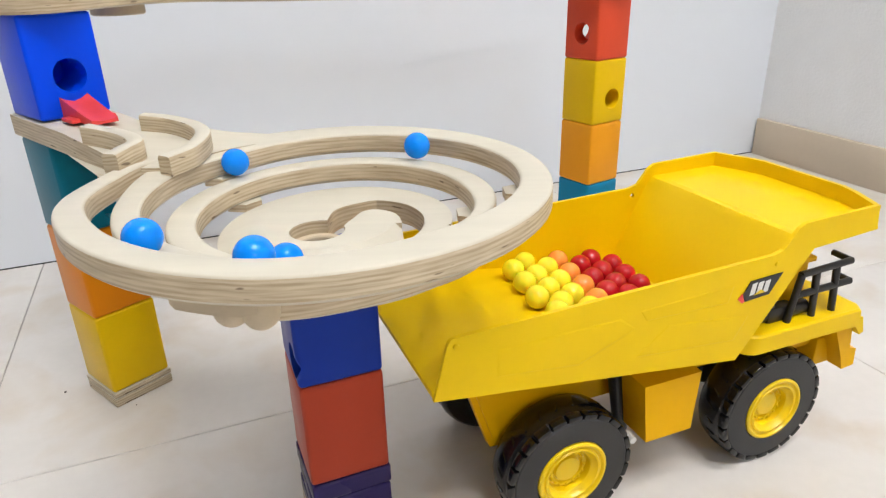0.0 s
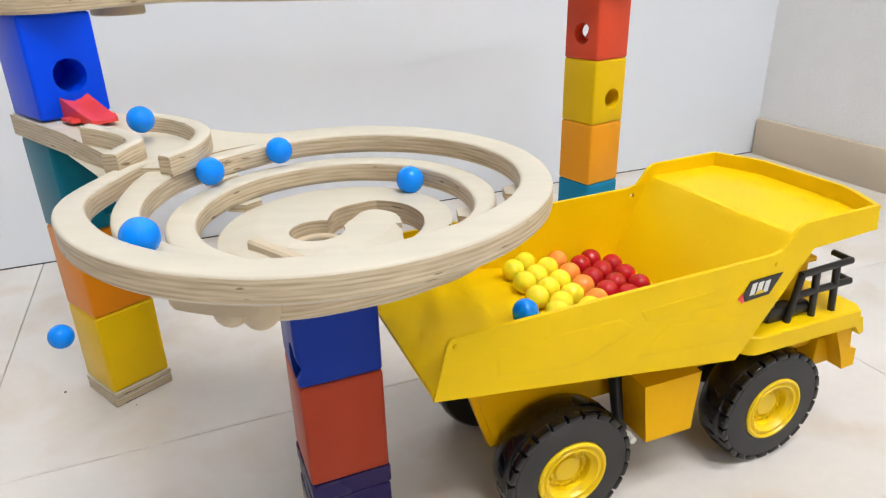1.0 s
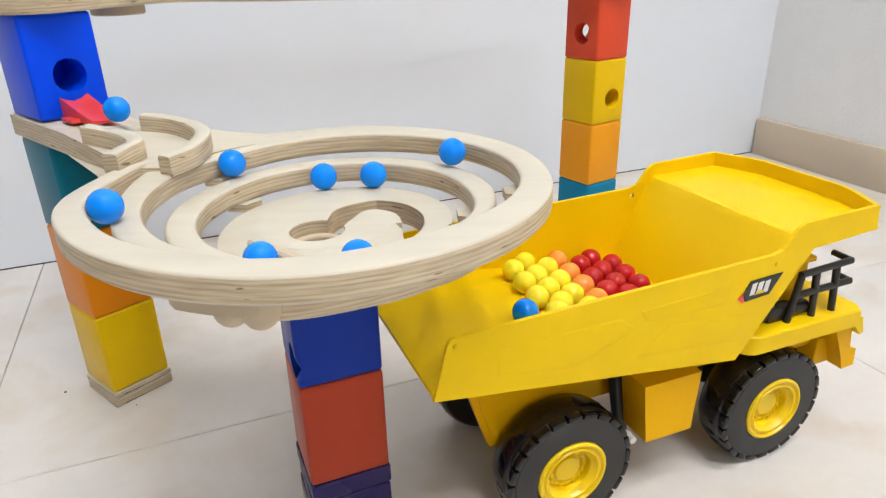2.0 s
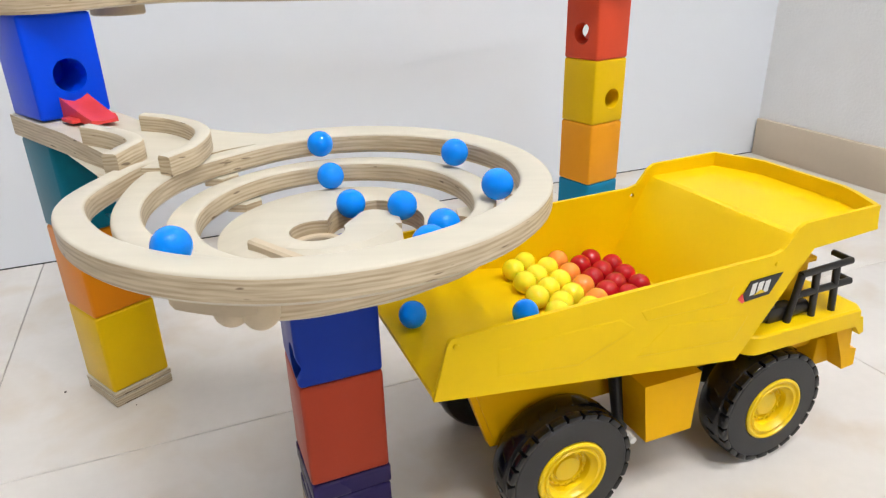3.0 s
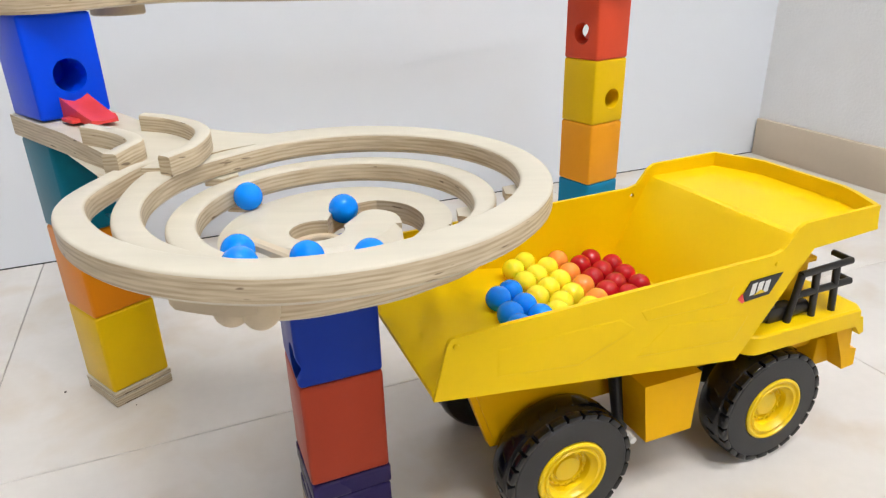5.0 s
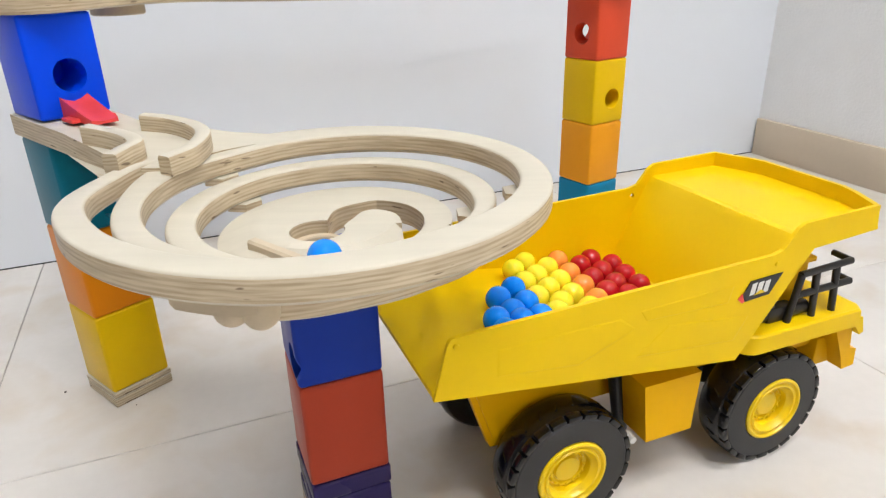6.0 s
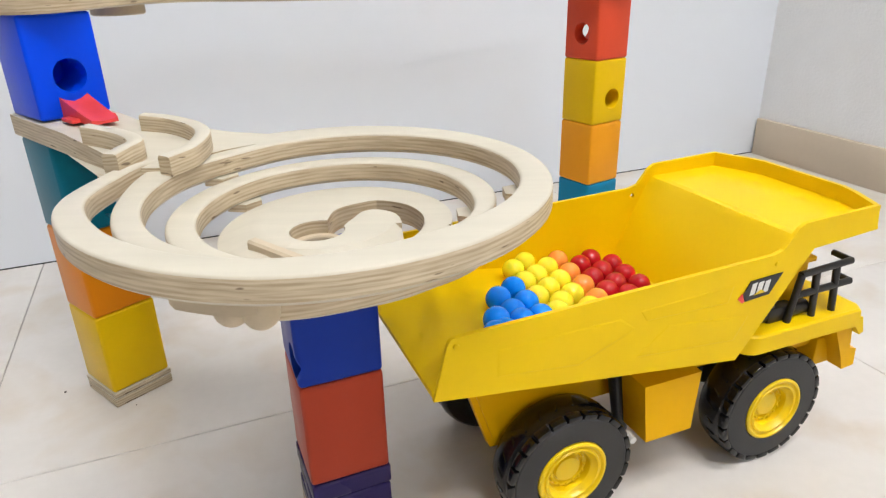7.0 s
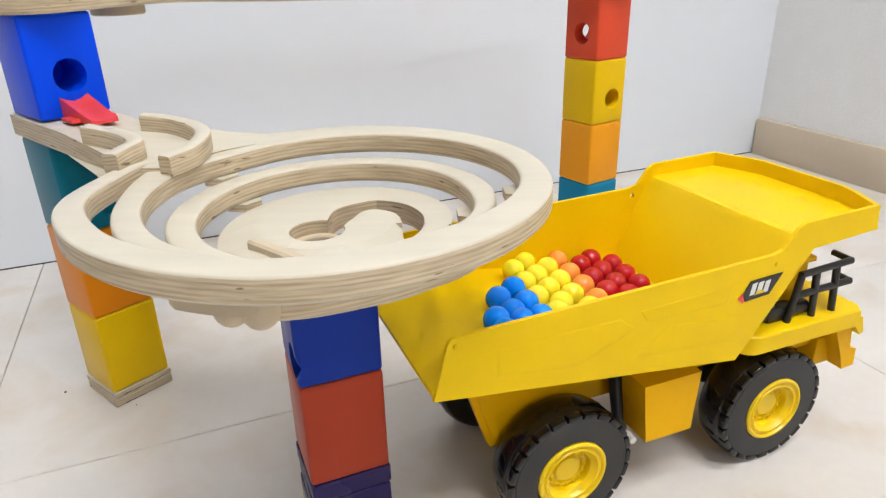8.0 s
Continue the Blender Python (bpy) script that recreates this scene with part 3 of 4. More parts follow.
for q, rk in (((-0.0745, 0.2045, 0.1775), 0.0066), ((-0.0640, 0.2035, 0.1768), 0.0068)):
    bm = bmesh.new()
    prof = [(0.0003, -rk)] + [(rk * math.sin(radians(a)), -rk * math.cos(radians(a))) for a in range(15, 91, 15)] + [(rk, 0.008), (0.0003, 0.0082)]
    add_lathe(bm, prof, seg=28)
    part("peg", bm, PLAINWOOD, spiral, "rounded wooden peg end", at(*q))
bm = bmesh.new()
add_lathe(bm, [(0.0088, 0.1617), (0.0123, 0.1617), (0.0123, 0.1712), (0.0095, 0.1712), (0.0088, 0.1705)], seg=40, closed=True)
part("hub_ring", bm, PLAINWOOD, spiral, "pale wooden ring under the drop hole", at(HOLE[0], HOLE[1], 0))

bm = bmesh.new()
add_lathe(bm, [(0.0105, -0.0022), (0.0110, -0.0015), (0.0110, 0.0015), (0.004, 0.0015)], seg=32)
part("boss", bm, PLAINWOOD, spiral, "round wooden boss under the entry arm", at(-0.1720, 0.3420, 0.1880))

# red ramp below the blue block's exit
ramp = thing("ball_ramp", at(LX + 0.0215 * u.x, LY + 0.0215 * u.y, ZPLATE, rz=-39.7), "small red plastic slide under the ball exit", "ramp")
bm = bmesh.new()
secs = []
for i in range(9):
    f = i / 8
    x = -0.001 + 0.036 * f
    z = 0.0088 * (1 - f) ** 1.2 + 0.0020
    h = 0.0085 - 0.0008 * f
    e = 0.0022 * (1 - 0.6 * f)
    secs.append([(x, -h, 0.0), (x, h, 0.0), (x, h, z + e), (x, h * 0.55, z), (x, 0, z - e * 0.6), (x, -h * 0.55, z), (x, -h, z + e)])
add_sweep(bm, secs)
part("slide", bm, RAMP_RED, ramp)
bm = bmesh.new()
add_box(bm, (0.014, -0.0100, 0.0012), (0.014, 0.006, 0.0024), 0.0006)
add_box(bm, (0.014, 0.0100, 0.0012), (0.016, 0.006, 0.0024), 0.0006)
part("foot", bm, RAMP_RED, ramp)

# upper track from the blue block round to the far tower
upper = thing("upper_track", at(0, 0, 0), "birch plywood track bridging the blue block and the far tower", "ball track")
bm = bmesh.new()
dep = bm.verts.layers.float.new("depth")
UPPER = smooth_path([(-0.2440, 0.3905, 0.2656), (LX, LY, 0.2656), (-0.2170, 0.495, 0.2656), (-0.175, 0.540, 0.2645), (-0.10, 0.553, 0.2630), (0.02, 0.586, 0.2610), (BX, BY, 0.2603), (0.18, 0.653, 0.2603)], 60)
secs = []
for i, q in enumerate(UPPER):
    d = UPPER[min(i + 1, 59)] - UPPER[max(i - 1, 0)]
    nrm = Vector((-d.y, d.x, 0)).normalized()
    h, e = 0.0290, 0.001
    if i < 6:
        h *= math.sqrt(1 - ((6 - i) / 6.6) ** 2)
    secs.append([q + nrm * a + Vector((0, 0, b)) for a, b in ((-h + e, 0), (h - e, 0), (h, e), (h, 0.0125), (h - e, 0.0135), (-h + e, 0.0135), (-h, 0.0125), (-h, e))])
rings = add_sweep(bm, secs)
for ring in rings:
    for vert, d in zip(ring, (0, 0, 0.001, 0.0125, 0.0135, 0.0135, 0.0125, 0.001)):
        vert[dep] = d
part("track_plate", bm, PLY, upper)
bm = bmesh.new()
add_lathe(bm, [(0.0165, -0.0065), (0.0175, -0.0055), (0.0175, 0.0), (0.01, 0.0)], seg=40)
part("boss", bm, PLAINWOOD, upper, "round wooden boss under the track", at(-0.2190, 0.4830, 0.2656))

# ---- the dump truck ----
TH = 0.3758
TRX, TRY = 0.0439, 0.3256
HB = 0.0619
truck = thing("toy_dump_truck", at(TRX, TRY, 0, rz=math.degrees(TH)), "yellow plastic toy mining dump truck loaded with coloured balls", "toy truck")
PT = 0.0022
side_outline = [(-0.0777, 0.1094), (-0.0708, 0.1358), (-0.0700, 0.1380), (-0.0684, 0.1393), (-0.0660, 0.1397), (0.112, 0.1446), (0.1185, 0.1463), (0.1265, 0.1565), (0.1313, 0.1592), (0.1842, 0.1608), (0.187, 0.1464), (0.1404, 0.1432), (0.0978, 0.0849)]


def add_plate(bm, pts, y, t, bevel=0.0007):
    add_prism(bm, pts, xz, y - t / 2, y + t / 2, bevel, 2)


for sgn in (-1, 1):
    bm = bmesh.new()
    add_plate(bm, side_outline, sgn * (HB - PT / 2), PT)
    y = sgn * HB
    if sgn > 0:
        c = bmesh.new()
        add_tube(c, (0.1152, y - 0.006, 0.1392), (0.1152, y + 0.006, 0.1392), 0.0015, seg=16)
        bm = carve(bm, [c])
    side_part = part("bed_side", bm, TRUCK, truck, "moulded yellow side wall of the bed")
    for cx, cz in ((-0.0667, 0.1354), (0.1152, 0.1392))[:2 if sgn < 0 else 1]:
        bm = bmesh.new()
        add_tube(bm, (cx, y - sgn * 0.001, cz), (cx, y + sgn * 0.0006, cz), 0.0019, 0.0012, 14)
        part("rivet", bm, TRUCK, side_part)
    for outline in (((-0.047, 0.1139), (-0.0033, 0.1083), (0.0290, 0.1215), (0.0190, 0.1292), (-0.047, 0.1287)),
                    ((0.0300, 0.1041), (0.0940, 0.0977), (0.1020, 0.1120), (0.0480, 0.1190)), ((0.0340, 0.1240), (0.0860, 0.1225), (0.0885, 0.1325), (0.0300, 0.1305))):
        bm = bmesh.new()
        mid = Vector((sum(q[0] for q in outline), sum(q[1] for q in outline))) / len(outline)
        lo = [bm.verts.new((q[0], y - sgn * 0.00006, q[1])) for q in outline]
        hi = [bm.verts.new((q[0] + (mid.x - q[0]) * 0.035, y + sgn * 0.00020, q[1] + (mid.y - q[1]) * 0.12)) for q in outline]
        bm.faces.new(lo)
        bm.faces.new(hi)
        for i in range(len(lo)):
            j = (i + 1) % len(lo)
            bm.faces.new((lo[i], lo[j], hi[j], hi[i]))
        part("raised_panel", bm, TRUCK, side_part, angle=8)
HI = HB - PT
bm = bmesh.new()
floor_line = [(-0.0775, 0.1125), (-0.066, 0.1150), (-0.05, 0.1137), (0.0, 0.1068), (0.096, 0.0935)]
pts = floor_line + [(x, z - 0.0025) for x, z in floor_line[::-1]]
add_prism(bm, pts, xz, -HI + 0.0002, HI - 0.0002)
part("bed_floor", bm, TRUCK, truck, "sloping bed floor under the balls")
bm = bmesh.new()
fw = [(0.0955, 0.0935), (0.102, 0.0965), (0.1265, 0.1475), (0.130, 0.1508), (0.1335, 0.1515)]
pts = fw + [(x + 0.0028, z - 0.002) for x, z in fw[::-1]]
add_prism(bm, pts, xz, -HI + 0.0002, HI - 0.0002)
part("bed_front", bm, TRUCK, truck, "sloping front wall of the bed")
bm = bmesh.new()
front = [(0.1840, -HI), (0.1935, -0.040), (0.1968, -0.030), (0.1968, 0.030), (0.1935, 0.040), (0.1840, HI)]
add_prism(bm, [(0.1332, -HI + 0.0002)] + [(x, y) for x, y in front] + [(0.1332, HI - 0.0002)], xy, 0.1490, 0.1514)
part("canopy", bm, TRUCK, truck, "flat canopy over the cab")
bm = bmesh.new()
lip = [(0.1850, -HB), (0.1945, -0.041), (0.1980, -0.030), (0.1980, 0.030), (0.1945, 0.041), (0.1850, HB)]
inn = [(x - 0.0024, y * 0.965) for x, y in lip]
ring = [(x, y) for x, y in lip] + [(x, y) for x, y in inn[::-1]]
add_prism(bm, ring, xy, 0.1466, 0.1606, 0.0006)
part("canopy_lip", bm, TRUCK, truck, "raised front lip of the canopy")

# black side mark with a red tip and pale shapes
bm = bmesh.new()
add_prism(bm, [(0.0945, 0.1255), (0.0985, 0.1325), (0.1203, 0.1337), (0.1128, 0.1223), (0.0965, 0.1212)], xz, -HB - 0.0002, -HB - 0.0006)
part("decal", bm, DECAL_BLACK, truck, "black angular side sticker")
bm = bmesh.new()
add_prism(bm, [(0.0915, 0.1235), (0.0940, 0.1262), (0.0962, 0.1214), (0.0948, 0.1206)], xz, -HB - 0.0002, -HB - 0.0006)
part("decal_tip", bm, DECAL_RED, truck, "red tip of the sticker")
for x0, x1, x2 in ((0.0988, 0.1022, 0.0006), (0.1032, 0.1068, 0.0006), (0.1078, 0.1112, 0.0006)):
    bm = bmesh.new()
    add_prism(bm, [(x0, 0.1243), (x0 + 0.001, 0.1309), (x1 + 0.0008, 0.1313), (x1 - 0.0002, 0.1246)], xz, -HB - 0.0007, -HB - 0.0009)
    part("decal_bar", bm, DECAL_WHITE, truck, "pale bar on the sticker")
bm = bmesh.new()
add_prism(bm, [(0.1015, 0.1242), (0.1060, 0.1268), (0.1092, 0.1246)], xz, -HB - 0.001, -HB - 0.0012)
part("decal_triangle", bm, RIM, truck, "small yellow triangle on the sticker")

# chassis, tank, struts
bm = bmesh.new()
for y in (-0.018, 0.018):
    add_box(bm, (0.083, y, 0.062), (0.225, 0.008, 0.022), 0.0015)
for x in (-0.024, 0.045, 0.1, 0.165):
    add_box(bm, (x, 0, 0.062), (0.008, 0.034, 0.014), 0.0012)
part("chassis", bm, SHADED_YELLOW, truck, "yellow frame under the bed")
bm = bmesh.new()
for y in (-0.029, 0.029):
    add_prism(bm, [(-0.052, 0.097), (-0.0355, 0.0475), (-0.027, 0.047), (-0.022, 0.058), (0.012, 0.058), (0.02, 0.097)], xz, y - 0.003, y + 0.003, 0.001)
    add_prism(bm, [(-0.046, 0.09), (-0.0345, 0.054), (-0.031, 0.054), (-0.036, 0.09)], xz, y - 0.0042, y + 0.0042, 0.0006)
part("rear_bracket", bm, SHADED_YELLOW, truck, "yellow brackets at the rear of the frame")
for y in (-0.0395, 0.0395):
    bm = bmesh.new()
    add_prism(bm, [(0.0445, 0.0775), (0.0825, 0.0775), (0.0805, 0.0395), (0.0495, 0.0395)], xz, y - 0.0155, y + 0.0155, 0.0030, 4)
    part("side_tank", bm, SHADED_YELLOW, truck, "yellow box tank between the wheels")
for y in (-0.034, 0.034):
    bm = bmesh.new()
    add_tube(bm, (0.0385, y * 0.9, 0.098), (0.0505, y * 0.9, 0.032), 0.0042, seg=16)
    part("lift_strut", bm, BLACK, truck, "black lifting strut")
bm = bmesh.new()
add_tube(bm, (0.0450, -0.0440, 0.0385), (0.0450, -0.0500, 0.0385), 0.0028, 0.0022, seg=14)
part("strut_pin", bm, DECAL_WHITE, truck, "small pale pin at the foot of the strut")
for x in (0.0, 0.1395):
    bm = bmesh.new()
    add_tube(bm, (x, -0.05, 0.0375), (x, 0.05, 0.0375), 0.006, seg=16)
    add_box(bm, (x, 0, 0.045), (0.03, 0.03, 0.03), 0.004)
    part("axle", bm, BLACK, truck, "black axle")

# front deck, cab, bumper, railing
bm = bmesh.new()
corner = [(0.0105 * (1 - math.sin(radians(a))), 0.0105 * (1 - math.cos(radians(a)))) for a in range(0, 91, 15)]
deck = [(0.1110 + a, -0.0578 + b) for a, b in corner[::-1]] + [(0.1985, -0.0578), (0.2025, -0.0530), (0.2025, 0.0530), (0.1985, 0.0578)] + [(0.1110 + a, 0.0578 - b) for a, b in corner]
rings = []
for z, k in ((0.0795, -0.0006), (0.0880, -0.0004), (0.0902, 0.0003), (0.0914, 0.0012), (0.0919, 0.0026)):
    rings.append([(x + (k if x < 0.15 else -k), y - math.copysign(k, y), z) for x, y in deck])
add_sweep(bm, rings)
for y in (-0.0515, 0.0515):
    add_prism(bm, [(0.1850, 0.0850), (0.2020, 0.0850), (0.2055, 0.0740), (0.2025, 0.0725), (0.1975, 0.0790), (0.1880, 0.0797)], xz, y - 0.0056, y + 0.0056, 0.0010)
part("front_deck", bm, TRUCK, truck, "yellow deck over the front wheels")
bm = bmesh.new()
add_box(bm, (0.172, 0.0, 0.072), (0.05, 0.075, 0.03), 0.003)
add_box(bm, (0.196, 0.0, 0.055), (0.018, 0.086, 0.02), 0.002)
for y in (-0.0445, 0.0445):
    add_prism(bm, [(0.186, 0.079), (0.2005, 0.079), (0.2035, 0.0605), (0.2095, 0.0585), (0.2105, 0.0465), (0.2005, 0.0455), (0.196, 0.058)], xz, y - 0.0085, y + 0.0085, 0.0012)
part("bumper", bm, SHADED_YELLOW, truck, "yellow bumper block under the deck")
bm = bmesh.new()
add_box(bm, (0.150, -0.015, 0.1065), (0.042, 0.048, 0.031), 0.003)
add_box(bm, (0.150, -0.015, 0.1225), (0.046, 0.052, 0.0035), 0.001)
part("cab", bm, SHADED_YELLOW, truck, "small yellow cab under the canopy")
bm = bmesh.new()
add_box(bm, (0.1712, -0.015, 0.110), (0.0012, 0.038, 0.015), 0.0004)
part("cab_window", bm, BLACK, truck, "dark moulded cab window")
bm = bmesh.new()
add_box(bm, (0.142, -0.0455, 0.0965), (0.020, 0.008, 0.010), 0.002)
add_tube(bm, (0.128, -0.044, 0.096), (0.1385, -0.044, 0.096), 0.0048, seg=16)
add_tube(bm, (0.150, -0.046, 0.0965), (0.163, -0.046, 0.0965), 0.0042, seg=16)
add_tube(bm, (0.1365, -0.045, 0.0965), (0.1345, -0.045, 0.112), 0.0032, seg=12)
part("air_filter", bm, BLACK, truck, "black air filters on the deck")
YR = -0.051
bars = [((0.1447, 0.0905), (0.1500, 0.1212)), ((0.1642, 0.0905), (0.1615, 0.1216)), ((0.1805, 0.0905), (0.1768, 0.1228)),
        ((0.1493, 0.1210), (0.1880, 0.1228)), ((0.1470, 0.1080), (0.1905, 0.1092))]
for (xa, za), (xb, zb) in bars:
    bm = bmesh.new()
    add_tube(bm, (xa, YR, za), (xb, YR, zb), 0.0021, seg=12)
    part("railing_bar", bm, BLACK, truck, "black guard rail bar")
for xa, za in ((0.1880, 0.1228), (0.1905, 0.1092)):
    bm = bmesh.new()
    add_tube(bm, (xa, YR - 0.0004, za), (xa + 0.0005, YR + (0.0125 if za > 0.12 else 0.009), za), 0.0019, seg=12)
    part("railing_bar", bm, BLACK, truck, "black guard rail bar")
# wheels
RW, TW = 0.0375, 0.0223


def lug_mesh(row, out):
    """One tread lug at the wheel's front; the outer row wraps round the shoulder."""
    bm = bmesh.new()
    if row == 0:
        add_box(bm, (0.0353, -0.0012 * out, 0), (0.0036, 0.0054, 0.0083), 0.0010, None, 2)
    else:
        add_box(bm, (0.0372, -0.0105 * out, 0), (0.0010, 0.0062, 0.0011), 0.0003, Matrix.Rotation(radians(28 * out), 3, "X"), 1)
    return finish(bm, "tread_lug", RUBBER)


LUGS = {out: [lug_mesh(row, out) for row in (0, 1)] for out in (-1, 1)}


def wheel(x, y, out):
    """A wheel whose outer face looks along out (-1 or 1 on the truck's y)."""
    bm = bmesh.new()
    prof = [(0.0205, 0.0), (0.0215, 0.0008), (0.0328, 0.0010), (0.0338, -0.0004), (0.0346, -0.0022), (0.0361, -0.0038), (0.0369, -0.0070), (0.0373, -0.0110), (0.0371, -TW + 0.0060), (0.0362, -TW + 0.0022), (0.0345, -TW), (0.024, -TW), (0.0205, -TW + 0.002)]
    add_lathe(bm, [(r, h * out) for r, h in prof], "Y", 64, closed=True)
    tyre = part("tyre", bm, RUBBER, truck, "black lugged tyre", at(x, y, RW))
    n = 24
    for i in range(n):
        for row in (0, 1):
            lug = new("tread_lug", LUGS[out][row])
            lug.parent = tyre
            lug.matrix_basis = Matrix.Rotation(-2 * math.pi * (i + 0.5 * row) / n, 4, "Y")
    bm = bmesh.new()
    prof = [(0.0212, 0.0008), (0.0338, 0.0004), (0.0341, 0.0008), (0.0332, 0.0015), (0.0212, 0.0019)]
    add_lathe(bm, [(r, h * out) for r, h in prof], "Y", 64, closed=True)
    part("sidewall", bm, SIDEWALL, tyre, "dull grey tyre sidewall")
    bm = bmesh.new()
    prof = [(0.0206, -TW + 0.003), (0.0206, 0.0022), (0.0198, 0.0030), (0.0188, 0.0030), (0.0180, 0.0014), (0.0170, 0.0014), (0.0164, 0.0024), (0.0154, 0.0024), (0.0146, 0.0004),
            (0.0128, -0.0010), (0.0122, -0.0046), (0.0112, -0.0050), (0.0106, -0.0036), (0.0094, -0.0036), (0.0088, -0.0050), (0.0080, -0.0050), (0.0072, -0.0030), (0.0005, -0.0026)]
    add_lathe(bm, [(r, h * out) for r, h in prof], "Y", 56)
    rim = part("rim", bm, RIM, truck, "stepped yellow wheel rim", at(x, y, RW))
    bm = bmesh.new()
    for i in range(16):
        a = 2 * math.pi * i / 16
        add_box(bm, (math.cos(a) * 0.010, -0.0034 * out, math.sin(a) * 0.010), (0.0014, 0.0014, 0.0014), 0.0003)
    part("bolt_ring", bm, RIM, rim)


for x in (0.0, 0.1395):
    wheel(x, -0.0585 + 0.0015, -1)
    wheel(x, 0.0585 - 0.0015, 1)

# ---- balls ----
BR = 0.0073
BED_BR = 0.0069


def ball_mesh(mat, r=BED_BR):
    bm = bmesh.new()
    bmesh.ops.create_uvsphere(bm, u_segments=40, v_segments=24, radius=r)
    return finish(bm, "ball", mat, 80)


M_BLUE, M_YELLOW, M_ORANGE, M_RED = (ball_mesh(m, r) for m, r in ((BALL_BLUE, 0.0072), (BALL_YELLOW, BED_BR), (BALL_ORANGE, BED_BR), (BALL_RED, BED_BR)))
TRUCK_AT = at(TRX, TRY, 0, rz=math.degrees(TH))


def in_bed(s, l, lift=0.0):
    """A ball's place on the bed floor: s along the truck, l across it."""
    z = 0.1068 - 0.139 * max(s, -0.062) + BED_BR * 1.0096 + lift
    return TRUCK_AT @ at(s, -l, z)


def still_ball(me, s, l, color):
    ob = new("ball", me)
    ob.matrix_basis = in_bed(s, l)
    tagged(ob, f"small glossy {color} plastic ball in the truck bed", "ball", f"{color} balls in the truck bed")


for s, l in ((0.0152, -0.0404), (0.0287, -0.0506), (0.0396, -0.0407), (0.0257, -0.0301), (0.0130, -0.0218), (0.0230, -0.0113), (0.0365, -0.0207), (0.0332, -0.0017),
             (0.0100, -0.0017), (0.0203, 0.0075), (0.0113, 0.0183), (0.0225, 0.0262), (0.0330, 0.0165), (0.0125, 0.0385), (0.0260, 0.0440), (0.0360, 0.0335)):
    still_ball(M_YELLOW, s, l, "yellow")
for s, l in ((0.0529, -0.0503), (0.0493, -0.0302), (0.0470, -0.0115), (0.0436, 0.0077), (0.0450, 0.0235), (0.0490, 0.0420)):
    still_ball(M_ORANGE, s, l, "orange")
for s, l in ((0.0782, -0.0501), (0.0643, -0.0411), (0.0736, -0.0304), (0.0882, -0.0398), (0.0601, -0.0207), (0.0862, -0.0231), (0.0703, -0.0113), (0.0851, -0.0073), (0.0573, -0.0018),
             (0.0677, 0.0055), (0.0575, 0.0160), (0.0765, 0.0170), (0.0900, 0.0080), (0.0630, 0.0330), (0.0770, 0.0320), (0.0905, 0.0240), (0.0900, 0.0400), (0.0760, 0.0470), (0.0620, 0.0480)):
    still_ball(M_RED, s, l, "red")

# specks on the floor
bm = bmesh.new()
add_lathe(bm, [(0.0002, 0.0), (0.0009, 0.0), (0.0007, 0.0006), (0.0002, 0.0008)], seg=9)
bm2 = bmesh.new()
add_lathe(bm2, [(0.0002, 0.0), (0.0005, 0.0), (0.0004, 0.0003), (0.0002, 0.0004)], seg=7)
g = part("crumb", bm2, SPECK, None, "tiny dark crumb on the floor", at(-0.2231, 0.3928, 0.0))
tagged(g, "", "crumb")
g = part("crumb", bm, SPECK, None, "tiny dark crumb on the floor", at(-0.2835, 0.4106, 0.0))
tagged(g, "", "crumb")

# ---- blue balls: their way down the spiral ----
ENTRY = [(-100, (-0.2310, 0.4140, 0.2285)), (-85, (-0.2045, 0.3993, 0.2220)), (-70, (-0.1889, 0.3805, 0.2160)), (-50, (-0.1623, 0.3580, 0.2125)), (-42, (-0.1477, 0.3424, 0.2120)),
         (-33, (-0.1346, 0.3256, 0.2110)), (-27, (-0.1346, 0.3117, 0.2100)), (-15, (-0.1451, 0.3003, 0.2065)), (-8, (-0.1495, 0.2935, 0.2040))]
LAST = [(890, (-0.0122, 0.2811, 0.1810)), (915, (-0.0222, 0.3074, 0.1805)), (935, (-0.0356, 0.3107, 0.1800)), (955, (-0.0464, 0.3068, 0.1790)), (970, (-0.0519, 0.2948, 0.1760)), (985, (-0.0565, 0.2790, 0.1600))]


def between(table, u):
    for (a, p), (b, q) in zip(table, table[1:]):
        if u <= b:
            f = max(0.0, (u - a) / (b - a))
            return tuple(x + (y - x) * f for x, y in zip(p, q))
    return table[-1][1]


def groove(u):
    r = lane(u) - BR
    c, s = bearing(u)
    sink = math.sqrt(max(0.0, BR ** 2 - max(0.0, gap(u) - BR) ** 2))
    sink += 0.0020 * math.exp(-((u - 744) / 28) ** 2) - 0.0042 * math.exp(-((u - 478) / 20) ** 2) - 0.0036 * math.exp(-((u - 434) / 24) ** 2) - 0.0040 * math.exp(-((u - 119) / 18) ** 2)
    sink += 0.0013 * math.exp(-((u - 272) / 26) ** 2) - 0.0012 * math.exp(-((u - 580) / 20) ** 2) + 0.0032 * math.exp(-((u - 806) / 20) ** 2)
    return (CX + c * r, CY + s * r, z_top(u + 360, r) + sink)


def on_track(u):
    """A ball's centre at the winding angle u; below 0 it is on the entry, above 870 in the crescent."""
    if u < 0:
        return between(ENTRY + [(0, groove(0))], u)
    if u <= 870:
        return groove(u)
    return between([(870, groove(870))] + LAST, u)


